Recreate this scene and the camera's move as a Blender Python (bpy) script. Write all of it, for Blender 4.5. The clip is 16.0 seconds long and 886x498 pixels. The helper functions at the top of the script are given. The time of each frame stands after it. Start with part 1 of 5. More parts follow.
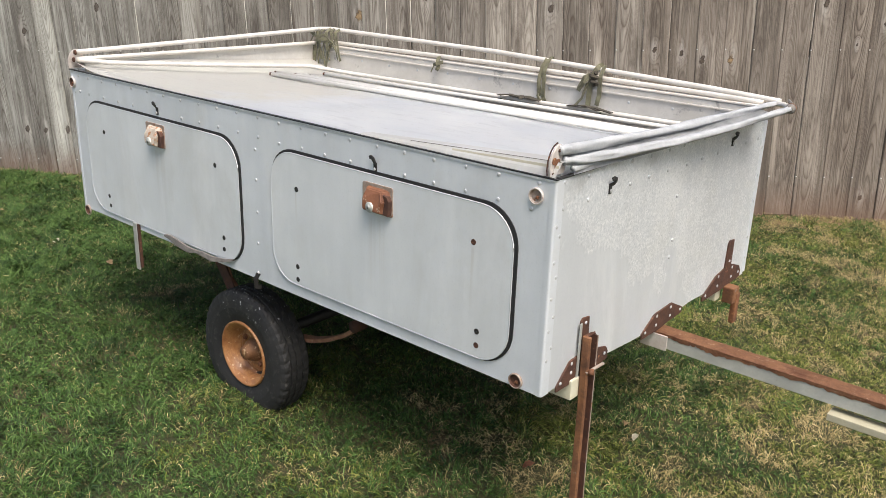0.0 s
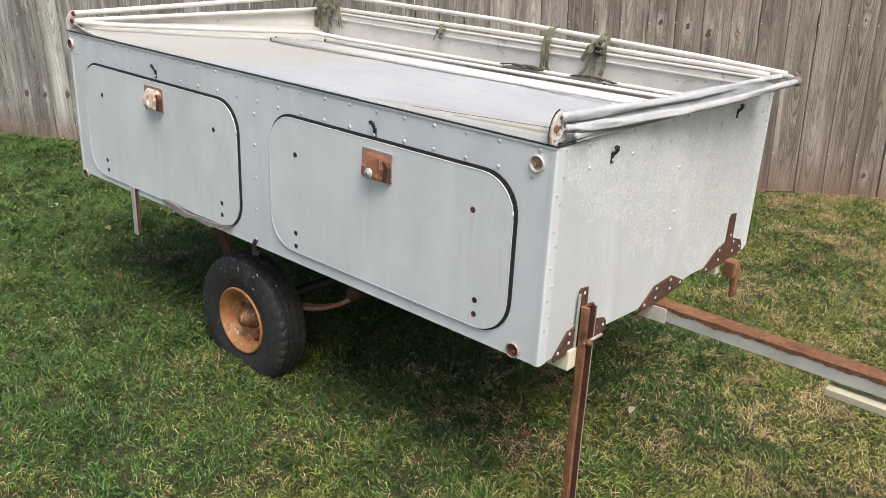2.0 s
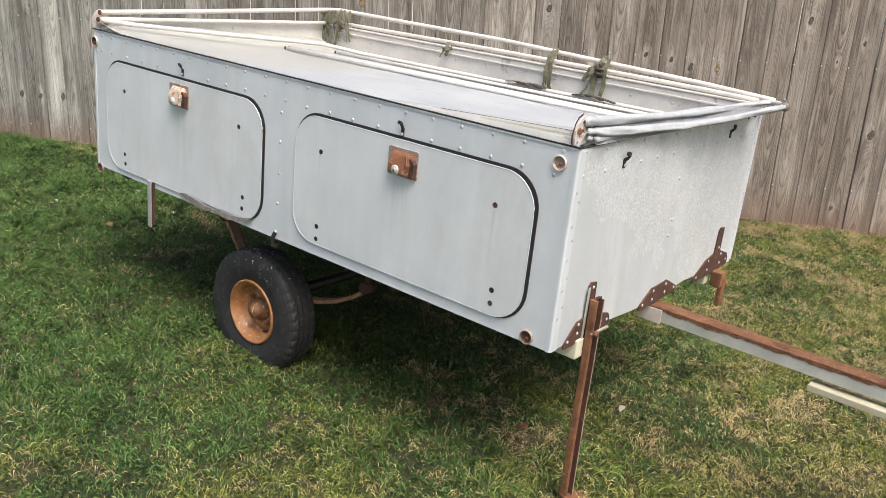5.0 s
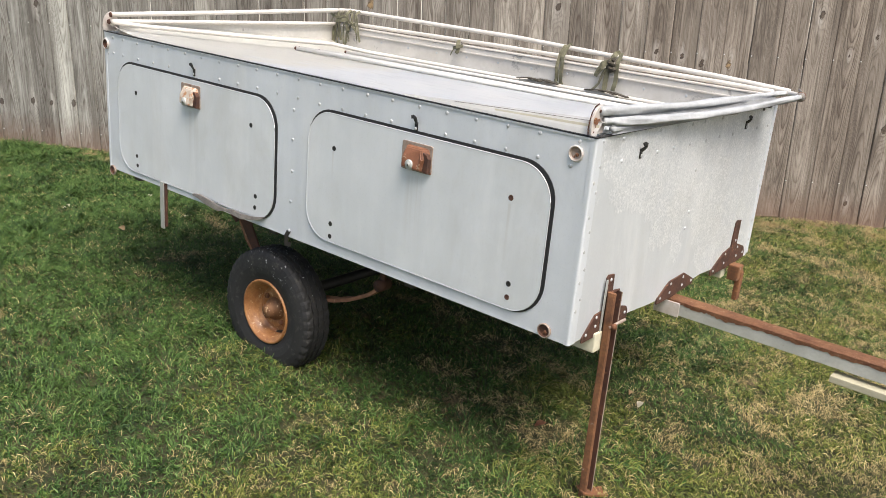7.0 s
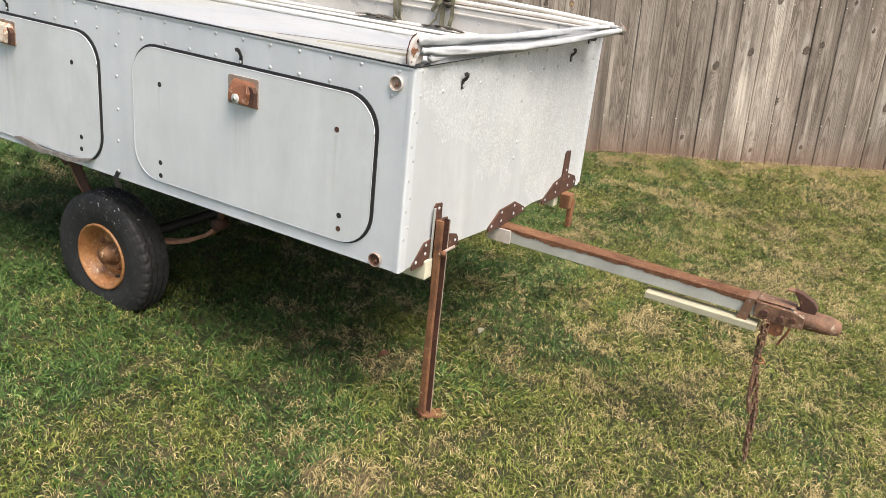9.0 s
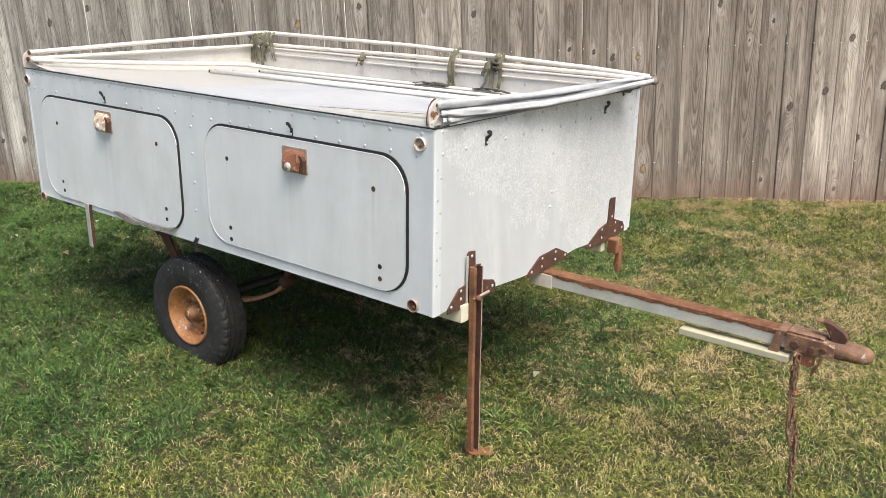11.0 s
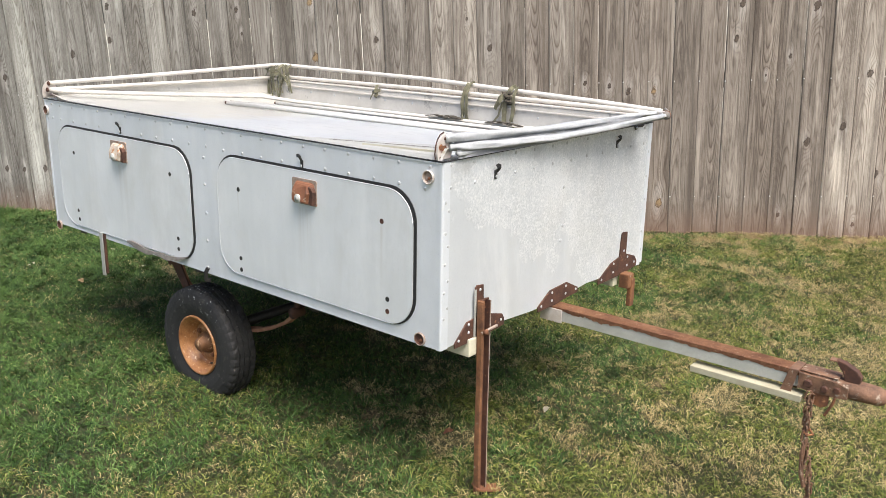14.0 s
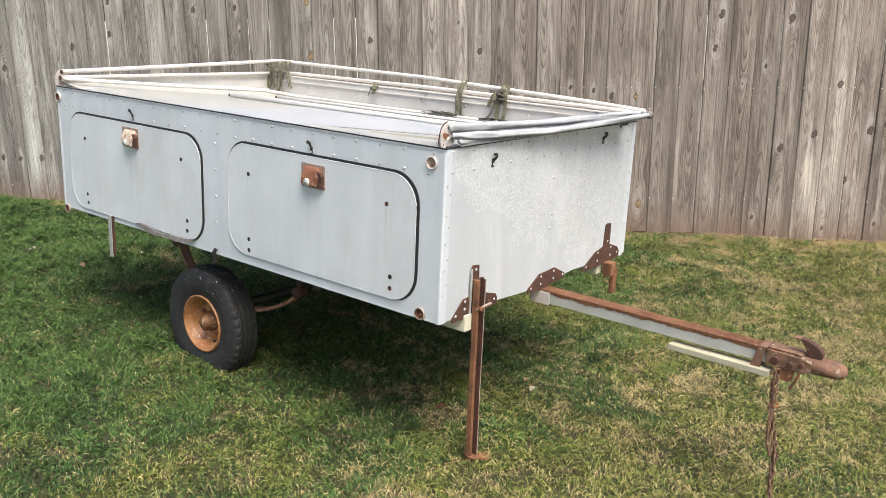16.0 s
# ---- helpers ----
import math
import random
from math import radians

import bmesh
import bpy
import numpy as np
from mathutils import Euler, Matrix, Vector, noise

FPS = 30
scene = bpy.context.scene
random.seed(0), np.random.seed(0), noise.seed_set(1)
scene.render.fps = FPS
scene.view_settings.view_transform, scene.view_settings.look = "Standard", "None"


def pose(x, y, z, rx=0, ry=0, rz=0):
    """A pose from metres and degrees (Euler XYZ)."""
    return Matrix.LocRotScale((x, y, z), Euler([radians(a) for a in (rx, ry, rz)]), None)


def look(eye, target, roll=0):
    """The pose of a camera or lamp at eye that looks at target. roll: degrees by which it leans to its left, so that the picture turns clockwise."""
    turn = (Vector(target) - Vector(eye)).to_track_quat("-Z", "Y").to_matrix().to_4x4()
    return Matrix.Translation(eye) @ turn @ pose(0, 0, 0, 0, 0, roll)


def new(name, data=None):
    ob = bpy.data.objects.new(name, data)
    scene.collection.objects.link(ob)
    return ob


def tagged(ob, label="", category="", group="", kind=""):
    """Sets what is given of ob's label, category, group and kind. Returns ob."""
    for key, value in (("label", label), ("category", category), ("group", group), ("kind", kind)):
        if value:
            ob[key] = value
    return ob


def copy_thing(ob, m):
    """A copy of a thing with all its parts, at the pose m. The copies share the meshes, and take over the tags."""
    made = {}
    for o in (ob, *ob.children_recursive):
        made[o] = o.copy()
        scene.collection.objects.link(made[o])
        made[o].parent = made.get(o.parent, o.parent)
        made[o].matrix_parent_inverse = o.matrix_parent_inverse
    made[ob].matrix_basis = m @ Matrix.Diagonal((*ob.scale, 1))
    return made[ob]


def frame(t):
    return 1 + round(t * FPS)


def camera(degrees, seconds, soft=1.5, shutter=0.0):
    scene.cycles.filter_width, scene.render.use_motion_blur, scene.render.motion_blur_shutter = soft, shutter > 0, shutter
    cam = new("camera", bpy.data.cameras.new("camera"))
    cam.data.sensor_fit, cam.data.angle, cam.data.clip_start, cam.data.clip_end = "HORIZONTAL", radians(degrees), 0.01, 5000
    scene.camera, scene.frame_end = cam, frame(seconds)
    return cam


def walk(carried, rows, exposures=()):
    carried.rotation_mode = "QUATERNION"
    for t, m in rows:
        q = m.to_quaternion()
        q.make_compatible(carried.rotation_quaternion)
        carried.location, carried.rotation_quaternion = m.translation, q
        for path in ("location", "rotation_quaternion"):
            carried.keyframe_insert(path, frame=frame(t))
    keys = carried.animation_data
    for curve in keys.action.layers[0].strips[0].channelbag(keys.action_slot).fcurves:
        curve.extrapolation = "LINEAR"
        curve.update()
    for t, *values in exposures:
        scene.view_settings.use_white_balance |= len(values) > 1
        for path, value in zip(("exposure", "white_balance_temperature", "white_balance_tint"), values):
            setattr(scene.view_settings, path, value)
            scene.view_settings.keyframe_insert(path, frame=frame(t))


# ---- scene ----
cam = camera(54.84, 16.0, soft=0.8)

# The trailer stands on sloping ground: its own axes lean against the plumb line.
# Trailer axes: x along the box to the tongue, y across it, z up; the corner by the leg is x = 0, y = 0.
ROOT = pose(0, 0, 0, -0.963, 2.345, 0)
BOX = ROOT @ pose(-0.0003, -0.015, -0.0228, -0.935, -0.060, -0.489)
PATH = [
    (0, (0.9757, -1.5442, 1.5133), (-0.0915, -0.2748, 0.9032), 1.24),
    (0.5, (0.9819, -1.5536, 1.5156), (-0.0952, -0.2875, 0.9164), 0.76),
    (1, (0.9826, -1.5465, 1.5059), (-0.0852, -0.291, 0.8686), 0.83),
    (1.5, (0.98, -1.5284, 1.4996), (-0.0658, -0.271, 0.8303), 1.8),
    (2, (0.9726, -1.5307, 1.49), (-0.083, -0.2761, 0.831), 2.16),
    (2.5, (1.0009, -1.5194, 1.492), (-0.095, -0.2751, 0.8811), 2.1),
    (3, (1.0239, -1.5616, 1.4818), (-0.0557, -0.2858, 0.9075), 3.11),
    (3.5, (1.0112, -1.6878, 1.4733), (-0.0045, -0.3607, 0.8987), 4.07),
    (4, (1.001, -1.7461, 1.4633), (0.027, -0.3896, 0.8858), 4.32),
    (4.5, (0.9925, -1.7632, 1.4535), (0.016, -0.4122, 0.867), 4.17),
    (5, (0.9726, -1.7714, 1.4459), (-0.0379, -0.4502, 0.8492), 5.4),
    (5.2, (0.9712, -1.7874, 1.4416), (-0.0709, -0.4907, 0.8454), 5.41),
    (7.3, (0.9564, -1.7758, 1.4082), (-0.0726, -0.4639, 0.8225), 4.3),
    (7.5, (0.9609, -1.7858, 1.4154), (-0.0913, -0.4892, 0.8371), 4.03),
    (8, (0.9629, -1.8107, 1.4012), (-0.1045, -0.535, 0.8041), 4.94),
    (8.5, (0.9923, -1.7804, 1.3777), (0.1464, -0.3674, 0.7367), 7.45),
    (9, (1.0907, -1.7449, 1.3921), (0.2974, -0.3138, 0.7252), 5.66),
    (9.5, (1.2585, -1.7212, 1.3952), (0.437, -0.2953, 0.7512), 3.47),
    (10, (1.3526, -1.7337, 1.4172), (0.4306, -0.3451, 0.8298), 0.8),
    (10.2, (1.3661, -1.7419, 1.4252), (0.3905, -0.3905, 0.8382), 0.45),
    (12.3, (1.4026, -1.7734, 1.4353), (0.3636, -0.445, 0.9078), 0.5),
    (12.5, (1.4055, -1.7634, 1.4351), (0.3806, -0.4205, 0.9162), 0.46),
    (13, (1.4139, -1.7515, 1.4381), (0.3792, -0.409, 0.9384), 0.2),
    (13.5, (1.4019, -1.7427, 1.4357), (0.3219, -0.4385, 0.9303), 0.19),
    (14, (1.4092, -1.7356, 1.436), (0.3416, -0.4197, 0.9349), 0.45),
    (14.5, (1.4166, -1.7361, 1.4402), (0.3447, -0.4114, 0.972), 0.12),
    (15, (1.406, -1.7459, 1.433), (0.3121, -0.4381, 0.9688), 0.39),
    (15.5, (1.4217, -1.8304, 1.4183), (0.3624, -0.5003, 0.9367), 1.58),
    (16, (1.4872, -1.9392, 1.4164), (0.4536, -0.5914, 0.9289), 2.02),
]
walk(cam, [(t, ROOT @ look(eye, target, roll)) for t, eye, target, roll in PATH], exposures=[(0.0, 0.68, 6600, 10), (1.5, 0.67, 6600, 10), (2.5, 0.76, 6600, 10), (5.2, 0.79, 6600, 10), (7.3, 0.84, 6650, 10), (9.0, 0.96, 6800, 10), (10.2, 0.95, 6700, 10), (12.3, 0.93, 6550, 10), (16.0, 0.93, 6500, 10)])

# ---------------------------------------------------------------- light
SUN_UP, SUN_ROUND = 60.0, 111.0
world = bpy.data.worlds.new("sky")
scene.world = world
world.use_nodes = True
wn = world.node_tree
sky = wn.nodes.new("ShaderNodeTexSky")
sky.sky_type = "NISHITA"
sky.sun_disc = False
sky.sun_elevation = radians(SUN_UP)
sky.sun_rotation = radians(SUN_ROUND)
sky.air_density, sky.dust_density, sky.ozone_density = 1.0, 4.0, 0.6
wn.links.new(sky.outputs[0], wn.nodes["Background"].inputs[0])
wn.nodes["Background"].inputs[1].default_value = 0.115
sun = new("sun", bpy.data.lights.new("sun", "SUN"))
sun.data.energy, sun.data.angle, sun.data.color = 2.8, radians(36), (1.0, 0.95, 0.88)
a = radians(SUN_ROUND)
to_sun = Vector((math.sin(a) * math.cos(radians(SUN_UP)), math.cos(a) * math.cos(radians(SUN_UP)), math.sin(radians(SUN_UP))))
sun.matrix_world = look(to_sun * 20, (0, 0, 0))


# ---------------------------------------------------------------- materials
class Nodes:
    """A material's nodes, with short calls for the usual ones."""

    def __init__(self, name):
        self.material = bpy.data.materials.new(name)
        self.material.use_nodes = True
        self.tree = self.material.node_tree
        self.out = self.tree.nodes["Principled BSDF"]

    def put(self, socket, value):
        if isinstance(value, bpy.types.NodeSocket):
            self.tree.links.new(value, socket)
        elif value is not None:
            if isinstance(value, tuple) and len(value) == 3 and socket.type == "RGBA":
                value = (*value, 1)
            socket.default_value = value

    def node(self, kind, **inputs):
        return self.tree.nodes.new(kind)

    def coords(self, which="Object", scale=(1, 1, 1), shift=None):
        c = self.node("ShaderNodeTexCoord").outputs[which]
        m = self.node("ShaderNodeMapping")
        self.put(m.inputs[0], c)
        m.inputs["Scale"].default_value = scale
        if shift is not None:
            self.put(m.inputs["Location"], shift)
        return m.outputs[0]

    def noise(self, where, scale, detail=4, rough=0.6, warp=0.0):
        n = self.node("ShaderNodeTexNoise")
        self.put(n.inputs["Vector"], where)
        n.inputs["Scale"].default_value, n.inputs["Detail"].default_value = scale, detail
        n.inputs["Roughness"].default_value, n.inputs["Distortion"].default_value = rough, warp
        return n.outputs["Fac"]

    def ramp(self, value, *stops):
        r = self.node("ShaderNodeValToRGB")
        self.put(r.inputs[0], value)
        e = r.color_ramp.elements
        while len(e) < len(stops):
            e.new(0.5)
        for k, (at, c) in zip(e, stops):
            k.position = at
            k.color = (c, c, c, 1) if isinstance(c, (int, float)) else (*c, 1)
        return r.outputs[0]

    def mix(self, factor, one, two, how="MIX"):
        m = self.node("ShaderNodeMix")
        m.data_type, m.blend_type = "RGBA", how
        self.put(m.inputs[0], factor), self.put(m.inputs[6], one), self.put(m.inputs[7], two)
        return m.outputs[2]

    def math(self, how, one, two=None, three=None):
        m = self.node("ShaderNodeMath")
        m.operation = how
        self.put(m.inputs[0], one), self.put(m.inputs[1], two), self.put(m.inputs[2], three)
        return m.outputs[0]

    def bump(self, height, strength=0.3, distance=0.002):
        b = self.node("ShaderNodeBump")
        b.inputs["Strength"].default_value, b.inputs["Distance"].default_value = strength, distance
        self.put(b.inputs["Height"], height)
        self.put(self.out.inputs["Normal"], b.outputs[0])

    def end(self, colour, rough=0.5, metal=0.0, **more):
        self.put(self.out.inputs["Base Color"], colour)
        self.put(self.out.inputs["Roughness"], rough)
        self.put(self.out.inputs["Metallic"], metal)
        for key, value in more.items():
            self.put(self.out.inputs[key.replace("_", " ")], value)
        return self.material


def weathered(name, light, dark, rough=0.5, metal=0.0, size=8.0, grain=120.0, relief=0.2, spots=None, amount=0.62):
    """A worn surface: two tones at a large and a fine size, relief, and spots of a third colour."""
    n = Nodes(name)
    p = n.coords()
    big, fine = n.noise(p, size, 5, 0.65), n.noise(p, grain, 3)
    c = n.mix(n.ramp(big, (0.3, 0), (0.7, 1)), dark, light)
    c = n.mix(n.math("MULTIPLY", n.ramp(fine, (0.35, 1), (0.65, 0)), 0.35), c, dark)
    if spots:
        c = n.mix(n.ramp(n.noise(p, size * 2.3, 6, 0.7), (amount, 0), (amount + 0.06, 1)), c, spots)
    n.bump(n.math("ADD", fine, big), relief, 0.002)
    r = n.math("ADD", n.math("MULTIPLY", big, 0.25), rough - 0.12)
    return n.end(c, r, metal)


def aluminium(name, light, dark, metal, rough, stucco, drips=()):
    """Dull sheet metal. stucco: flaked on the end panel. drips: rain streaks as x, upper z, width, length."""
    n = Nodes(name)
    p = n.coords()
    cloud = n.noise(p, 3.0, 5, 0.6)
    streak = n.noise(n.coords(scale=(14, 14, 0.9)), 1.0, 4, 0.55)
    fine = n.noise(p, 190, 3)
    c = n.mix(n.ramp(cloud, (0.3, 0), (0.72, 1)), dark, light)
    c = n.mix(n.math("MULTIPLY", n.ramp(streak, (0.40, 0), (0.70, 1)), 0.55), c, dark)
    c = n.mix(n.math("MULTIPLY", n.ramp(fine, (0.58, 0), (0.72, 1)), 0.25), c, tuple(v * 0.7 for v in dark))
    haze = n.ramp(n.noise(n.coords(scale=(4, 4, 2.2)), 1.0, 6, 0.68, 0.6), (0.50, 0), (0.66, 1))
    c = n.mix(n.math("MULTIPLY", haze, 0.28), c, (0.56, 0.56, 0.53))
    bright = n.ramp(n.noise(n.coords(scale=(5.5, 5.5, 1.6)), 1.0, 6, 0.7, 0.4), (0.52, 0), (0.70, 1))
    c = n.mix(n.math("MULTIPLY", bright, 0.40), c, (0.86, 0.87, 0.88))
    scuff = n.ramp(n.noise(n.coords(scale=(30, 30, 9)), 1.0, 6, 0.75), (0.66, 0), (0.72, 1))
    c = n.mix(n.math("MULTIPLY", scuff, 0.25), c, (0.78, 0.79, 0.8))
    if drips:
        at = n.node("ShaderNodeSeparateXYZ")
        n.put(at.inputs[0], p)
        run = n.noise(n.coords(scale=(70, 70, 2.0)), 1.0, 4, 0.6)
    for dx, top, wide, long in drips:
        near = n.math("SUBTRACT", 1.0, n.math("ABSOLUTE", n.math("DIVIDE", n.math("SUBTRACT", at.outputs[0], dx), wide * 0.5)))
        down = n.math("DIVIDE", n.math("SUBTRACT", top, at.outputs[2]), long)
        fade = n.ramp(down, (0.0, 0), (0.04, 1), (1.0, 0))
        mark = n.math("MULTIPLY", n.math("MULTIPLY", n.ramp(near, (0.0, 0), (0.4, 1)), fade), n.ramp(run, (0.40, 0.15), (0.60, 1)))
        c = n.mix(n.math("MULTIPLY", mark, 0.30), c, (0.50, 0.47, 0.42))
    r = n.math("ADD", n.math("MULTIPLY", cloud, 0.22), rough - 0.1)
    patch = 0.25
    if stucco:
        sep = n.node("ShaderNodeSeparateXYZ")
        n.put(sep.inputs[0], p)
        where = n.math("ADD", n.math("MULTIPLY", sep.outputs[1], 0.45), n.math("MULTIPLY", sep.outputs[2], 0.75))
        where = n.math("ADD", where, n.math("MULTIPLY", n.noise(p, 4, 4), 0.5))
        patch = n.ramp(where, (0.98, 0.08), (1.30, 1.0))
        flake = n.ramp(n.noise(p, 120, 5, 0.75), (0.42, 0), (0.58, 1))
        flake = n.mix(1.0, flake, n.ramp(n.noise(p, 30, 5, 0.7), (0.40, 0.25), (0.60, 1)), "MULTIPLY")
        c = n.mix(n.math("MULTIPLY", n.math("MULTIPLY", flake, patch), 0.65), c, (0.90, 0.91, 0.92))
        pits = n.ramp(n.noise(n.coords(shift=(3.0, 1.0, 2.0)), 130, 4, 0.7), (0.34, 1), (0.46, 0))
        c = n.mix(n.math("MULTIPLY", n.math("MULTIPLY", pits, patch), 0.45), c, (0.36, 0.40, 0.44))
        # grey blotches that grow stronger towards the panel's top
        top_blotch = n.ramp(n.noise(n.coords(scale=(3, 5, 9), shift=(0, 0.4, 0.2)), 1.0, 5, 0.65), (0.52, 0), (0.68, 1))
        top_blotch = n.math("MULTIPLY", top_blotch, n.ramp(sep.outputs[2], (0.88, 0), (0.98, 1)))
        c = n.mix(n.math("MULTIPLY", top_blotch, 0.55), c, (0.42, 0.43, 0.43))
        r = n.math("SUBTRACT", r, n.math("MULTIPLY", patch, 0.06))
    h = n.math("MULTIPLY", n.noise(p, 85, 4, 0.65), patch)
    n.bump(n.math("ADD", h, n.math("MULTIPLY", n.noise(p, 5, 2), 1.2)), 0.36 if stucco else 0.14, 0.003)
    return n.end(c, r, metal)


METAL = aluminium("dull_aluminium", (0.815, 0.845, 0.885), (0.655, 0.69, 0.735), 0.30, 0.44, False)
METAL_END = aluminium("stucco_aluminium", (0.70, 0.73, 0.755), (0.57, 0.60, 0.63), 0.28, 0.44, True)
METAL_DOOR = aluminium("hatch_aluminium", (0.80, 0.825, 0.845), (0.66, 0.69, 0.71), 0.22, 0.46, False, ((-0.552, 0.83, 0.075, 0.26), (-0.222, 0.828, 0.012, 0.20), (-0.886, 0.83, 0.008, 0.10), (-1.612, 0.83, 0.085, 0.26)))
RIVET = weathered("rivet_aluminium", (0.62, 0.63, 0.64), (0.46, 0.47, 0.48), 0.50, 0.3, 60, 300, 0.1)
YELLOWED = weathered("yellowed_vinyl", (0.72, 0.70, 0.58), (0.60, 0.57, 0.46), 0.5, 0.0, 9, 90, 0.15)
VINYL = weathered("white_vinyl", (0.76, 0.765, 0.76), (0.64, 0.635, 0.61), 0.42, 0.0, 9, 90, 0.15, (0.42, 0.40, 0.35), 0.70)
CAP = weathered("chipped_cap_paint", (0.60, 0.57, 0.54), (0.47, 0.40, 0.36), 0.5, 0.1, 30, 200, 0.2, (0.33, 0.20, 0.14), 0.68)
TUBE = weathered("cream_painted_tube", (0.68, 0.65, 0.61), (0.55, 0.51, 0.46), 0.38, 0.0, 14, 160, 0.12, (0.33, 0.22, 0.14), 0.71)
WALL = weathered("grimy_tray_wall", (0.68, 0.66, 0.62), (0.50, 0.475, 0.43), 0.55, 0.0, 5, 70, 0.2, (0.36, 0.345, 0.32), 0.60)
POLE = weathered("dull_white_pole", (0.76, 0.75, 0.72), (0.60, 0.57, 0.52), 0.4, 0.0, 14, 160, 0.12, (0.25, 0.19, 0.14), 0.68)
SLEEVE = weathered("grey_vinyl_sleeve", (0.49, 0.50, 0.51), (0.29, 0.30, 0.31), 0.58, 0.0, 12, 80, 0.2)
RUST = weathered("rust", (0.30, 0.125, 0.050), (0.085, 0.035, 0.020), 0.82, 0.0, 22, 170, 0.6, (0.42, 0.20, 0.09), 0.60)
DARK_RUST = weathered("dark_rust", (0.13, 0.055, 0.032), (0.042, 0.021, 0.016), 0.78, 0.1, 26, 190, 0.6, (0.28, 0.13, 0.07), 0.62)
ORANGE = weathered("rusty_orange_paint", (0.48, 0.235, 0.090), (0.21, 0.085, 0.032), 0.36, 0.0, 30, 140, 0.7, (0.58, 0.40, 0.24), 0.59)
GALVANISED = weathered("galvanised_steel", (0.55, 0.555, 0.52), (0.39, 0.395, 0.37), 0.5, 0.3, 11, 150, 0.2, (0.30, 0.19, 0.12), 0.66)
OLD_CREAM = weathered("dull_cream_wood", (0.45, 0.43, 0.32), (0.34, 0.31, 0.22), 0.7, 0.0, 14, 130, 0.3)
CREAM = weathered("cream_painted_wood", (0.66, 0.64, 0.50), (0.54, 0.50, 0.37), 0.6, 0.0, 10, 130, 0.25)
def rubber_material():
    n = Nodes("tyre_rubber")
    p = n.coords()
    big = n.noise(p, 12, 5, 0.65)
    c = n.mix(n.ramp(big, (0.3, 0), (0.7, 1)), (0.011, 0.011, 0.012), (0.026, 0.025, 0.024))
    c = n.mix(n.math("MULTIPLY", n.ramp(n.noise(p, 45, 5, 0.7), (0.56, 0), (0.66, 1)), 0.5), c, (0.085, 0.078, 0.068))
    sep = n.node("ShaderNodeSeparateXYZ")
    n.put(sep.inputs[0], p)
    grit = n.math("ADD", n.noise(p, 85, 3, 0.6), n.math("MULTIPLY", sep.outputs[2], 0.9))
    c = n.mix(n.ramp(grit, (0.81, 0), (0.84, 1)), c, (0.42, 0.42, 0.41))
    n.bump(n.math("ADD", big, n.noise(p, 110, 3)), 0.5, 0.002)
    return n.end(c, n.math("ADD", n.math("MULTIPLY", big, 0.2), 0.62))


RUBBER = rubber_material()
GASKET = weathered("black_rubber_seal", (0.022, 0.022, 0.024), (0.012, 0.012, 0.013), 0.6, 0.0, 20, 140, 0.2)
OLD_SEAL = weathered("frayed_grey_seal", (0.29, 0.265, 0.24), (0.11, 0.10, 0.092), 0.85, 0.0, 40, 220, 0.6)
BLACK = weathered("black_painted_steel", (0.035, 0.033, 0.032), (0.018, 0.017, 0.017), 0.5, 0.2, 40, 200, 0.3, (0.13, 0.07, 0.04), 0.66)
DARK_WEB = weathered("dark_webbing", (0.085, 0.072, 0.050), (0.030, 0.026, 0.020), 0.9, 0.0, 30, 400, 0.5)
WEBBING = weathered("olive_webbing", (0.225, 0.215, 0.135), (0.065, 0.062, 0.040), 0.9, 0.0, 30, 400, 0.5)
# dark brown that puts the shade under the box into the colour
SHADE_DARK = weathered("underside_shade_tone", (0.10, 0.085, 0.07), (0.05, 0.042, 0.035), 0.85, 0.0, 9, 120, 0.4)
PLATE = weathered("rust_stained_plate", (0.44, 0.40, 0.36), (0.26, 0.17, 0.12), 0.6, 0.2, 20, 160, 0.4, (0.22, 0.09, 0.045), 0.60)
LATCH = weathered("blotched_rust_paint", (0.30, 0.125, 0.062), (0.15, 0.058, 0.030), 0.6, 0.0, 24, 160, 0.35, (0.50, 0.40, 0.30), 0.62)
PALE_LATCH = weathered("flaking_cream_latch_paint", (0.60, 0.56, 0.49), (0.46, 0.38, 0.30), 0.6, 0.0, 26, 160, 0.35, (0.42, 0.20, 0.095), 0.52)
LEGRUST = weathered("streaked_leg_rust", (0.33, 0.150, 0.065), (0.075, 0.034, 0.020), 0.7, 0.1, 13, 170, 0.5, (0.36, 0.32, 0.28), 0.63)
COUPLER = weathered("brown_coupler_rust", (0.27, 0.145, 0.085), (0.085, 0.046, 0.030), 0.75, 0.1, 26, 180, 0.7, (0.36, 0.29, 0.22), 0.58)
HUB = weathered("rusty_hub_paint", (0.27, 0.125, 0.050), (0.11, 0.050, 0.024), 0.6, 0.1, 30, 170, 0.5, (0.55, 0.38, 0.22), 0.58)
# rust lightened for sunlight on the drawbar's top; leaf springs share the tone
TOP_RUST = weathered("sunlit_rust", (0.42, 0.215, 0.115), (0.17, 0.070, 0.038), 0.85, 0.0, 26, 220, 1.0, (0.48, 0.29, 0.19), 0.60)
RAIL = weathered("grey_rail_wood", (0.24, 0.215, 0.185), (0.12, 0.105, 0.09), 0.85, 0.0, 12, 150, 0.4)
CUP = weathered("stained_cup_metal", (0.68, 0.64, 0.61), (0.52, 0.45, 0.40), 0.5, 0.2, 30, 200, 0.2, (0.30, 0.15, 0.09), 0.62)
NAIL = weathered("pale_nail_head", (0.72, 0.72, 0.70), (0.5, 0.5, 0.48), 0.45, 0.4, 60, 300, 0.1)
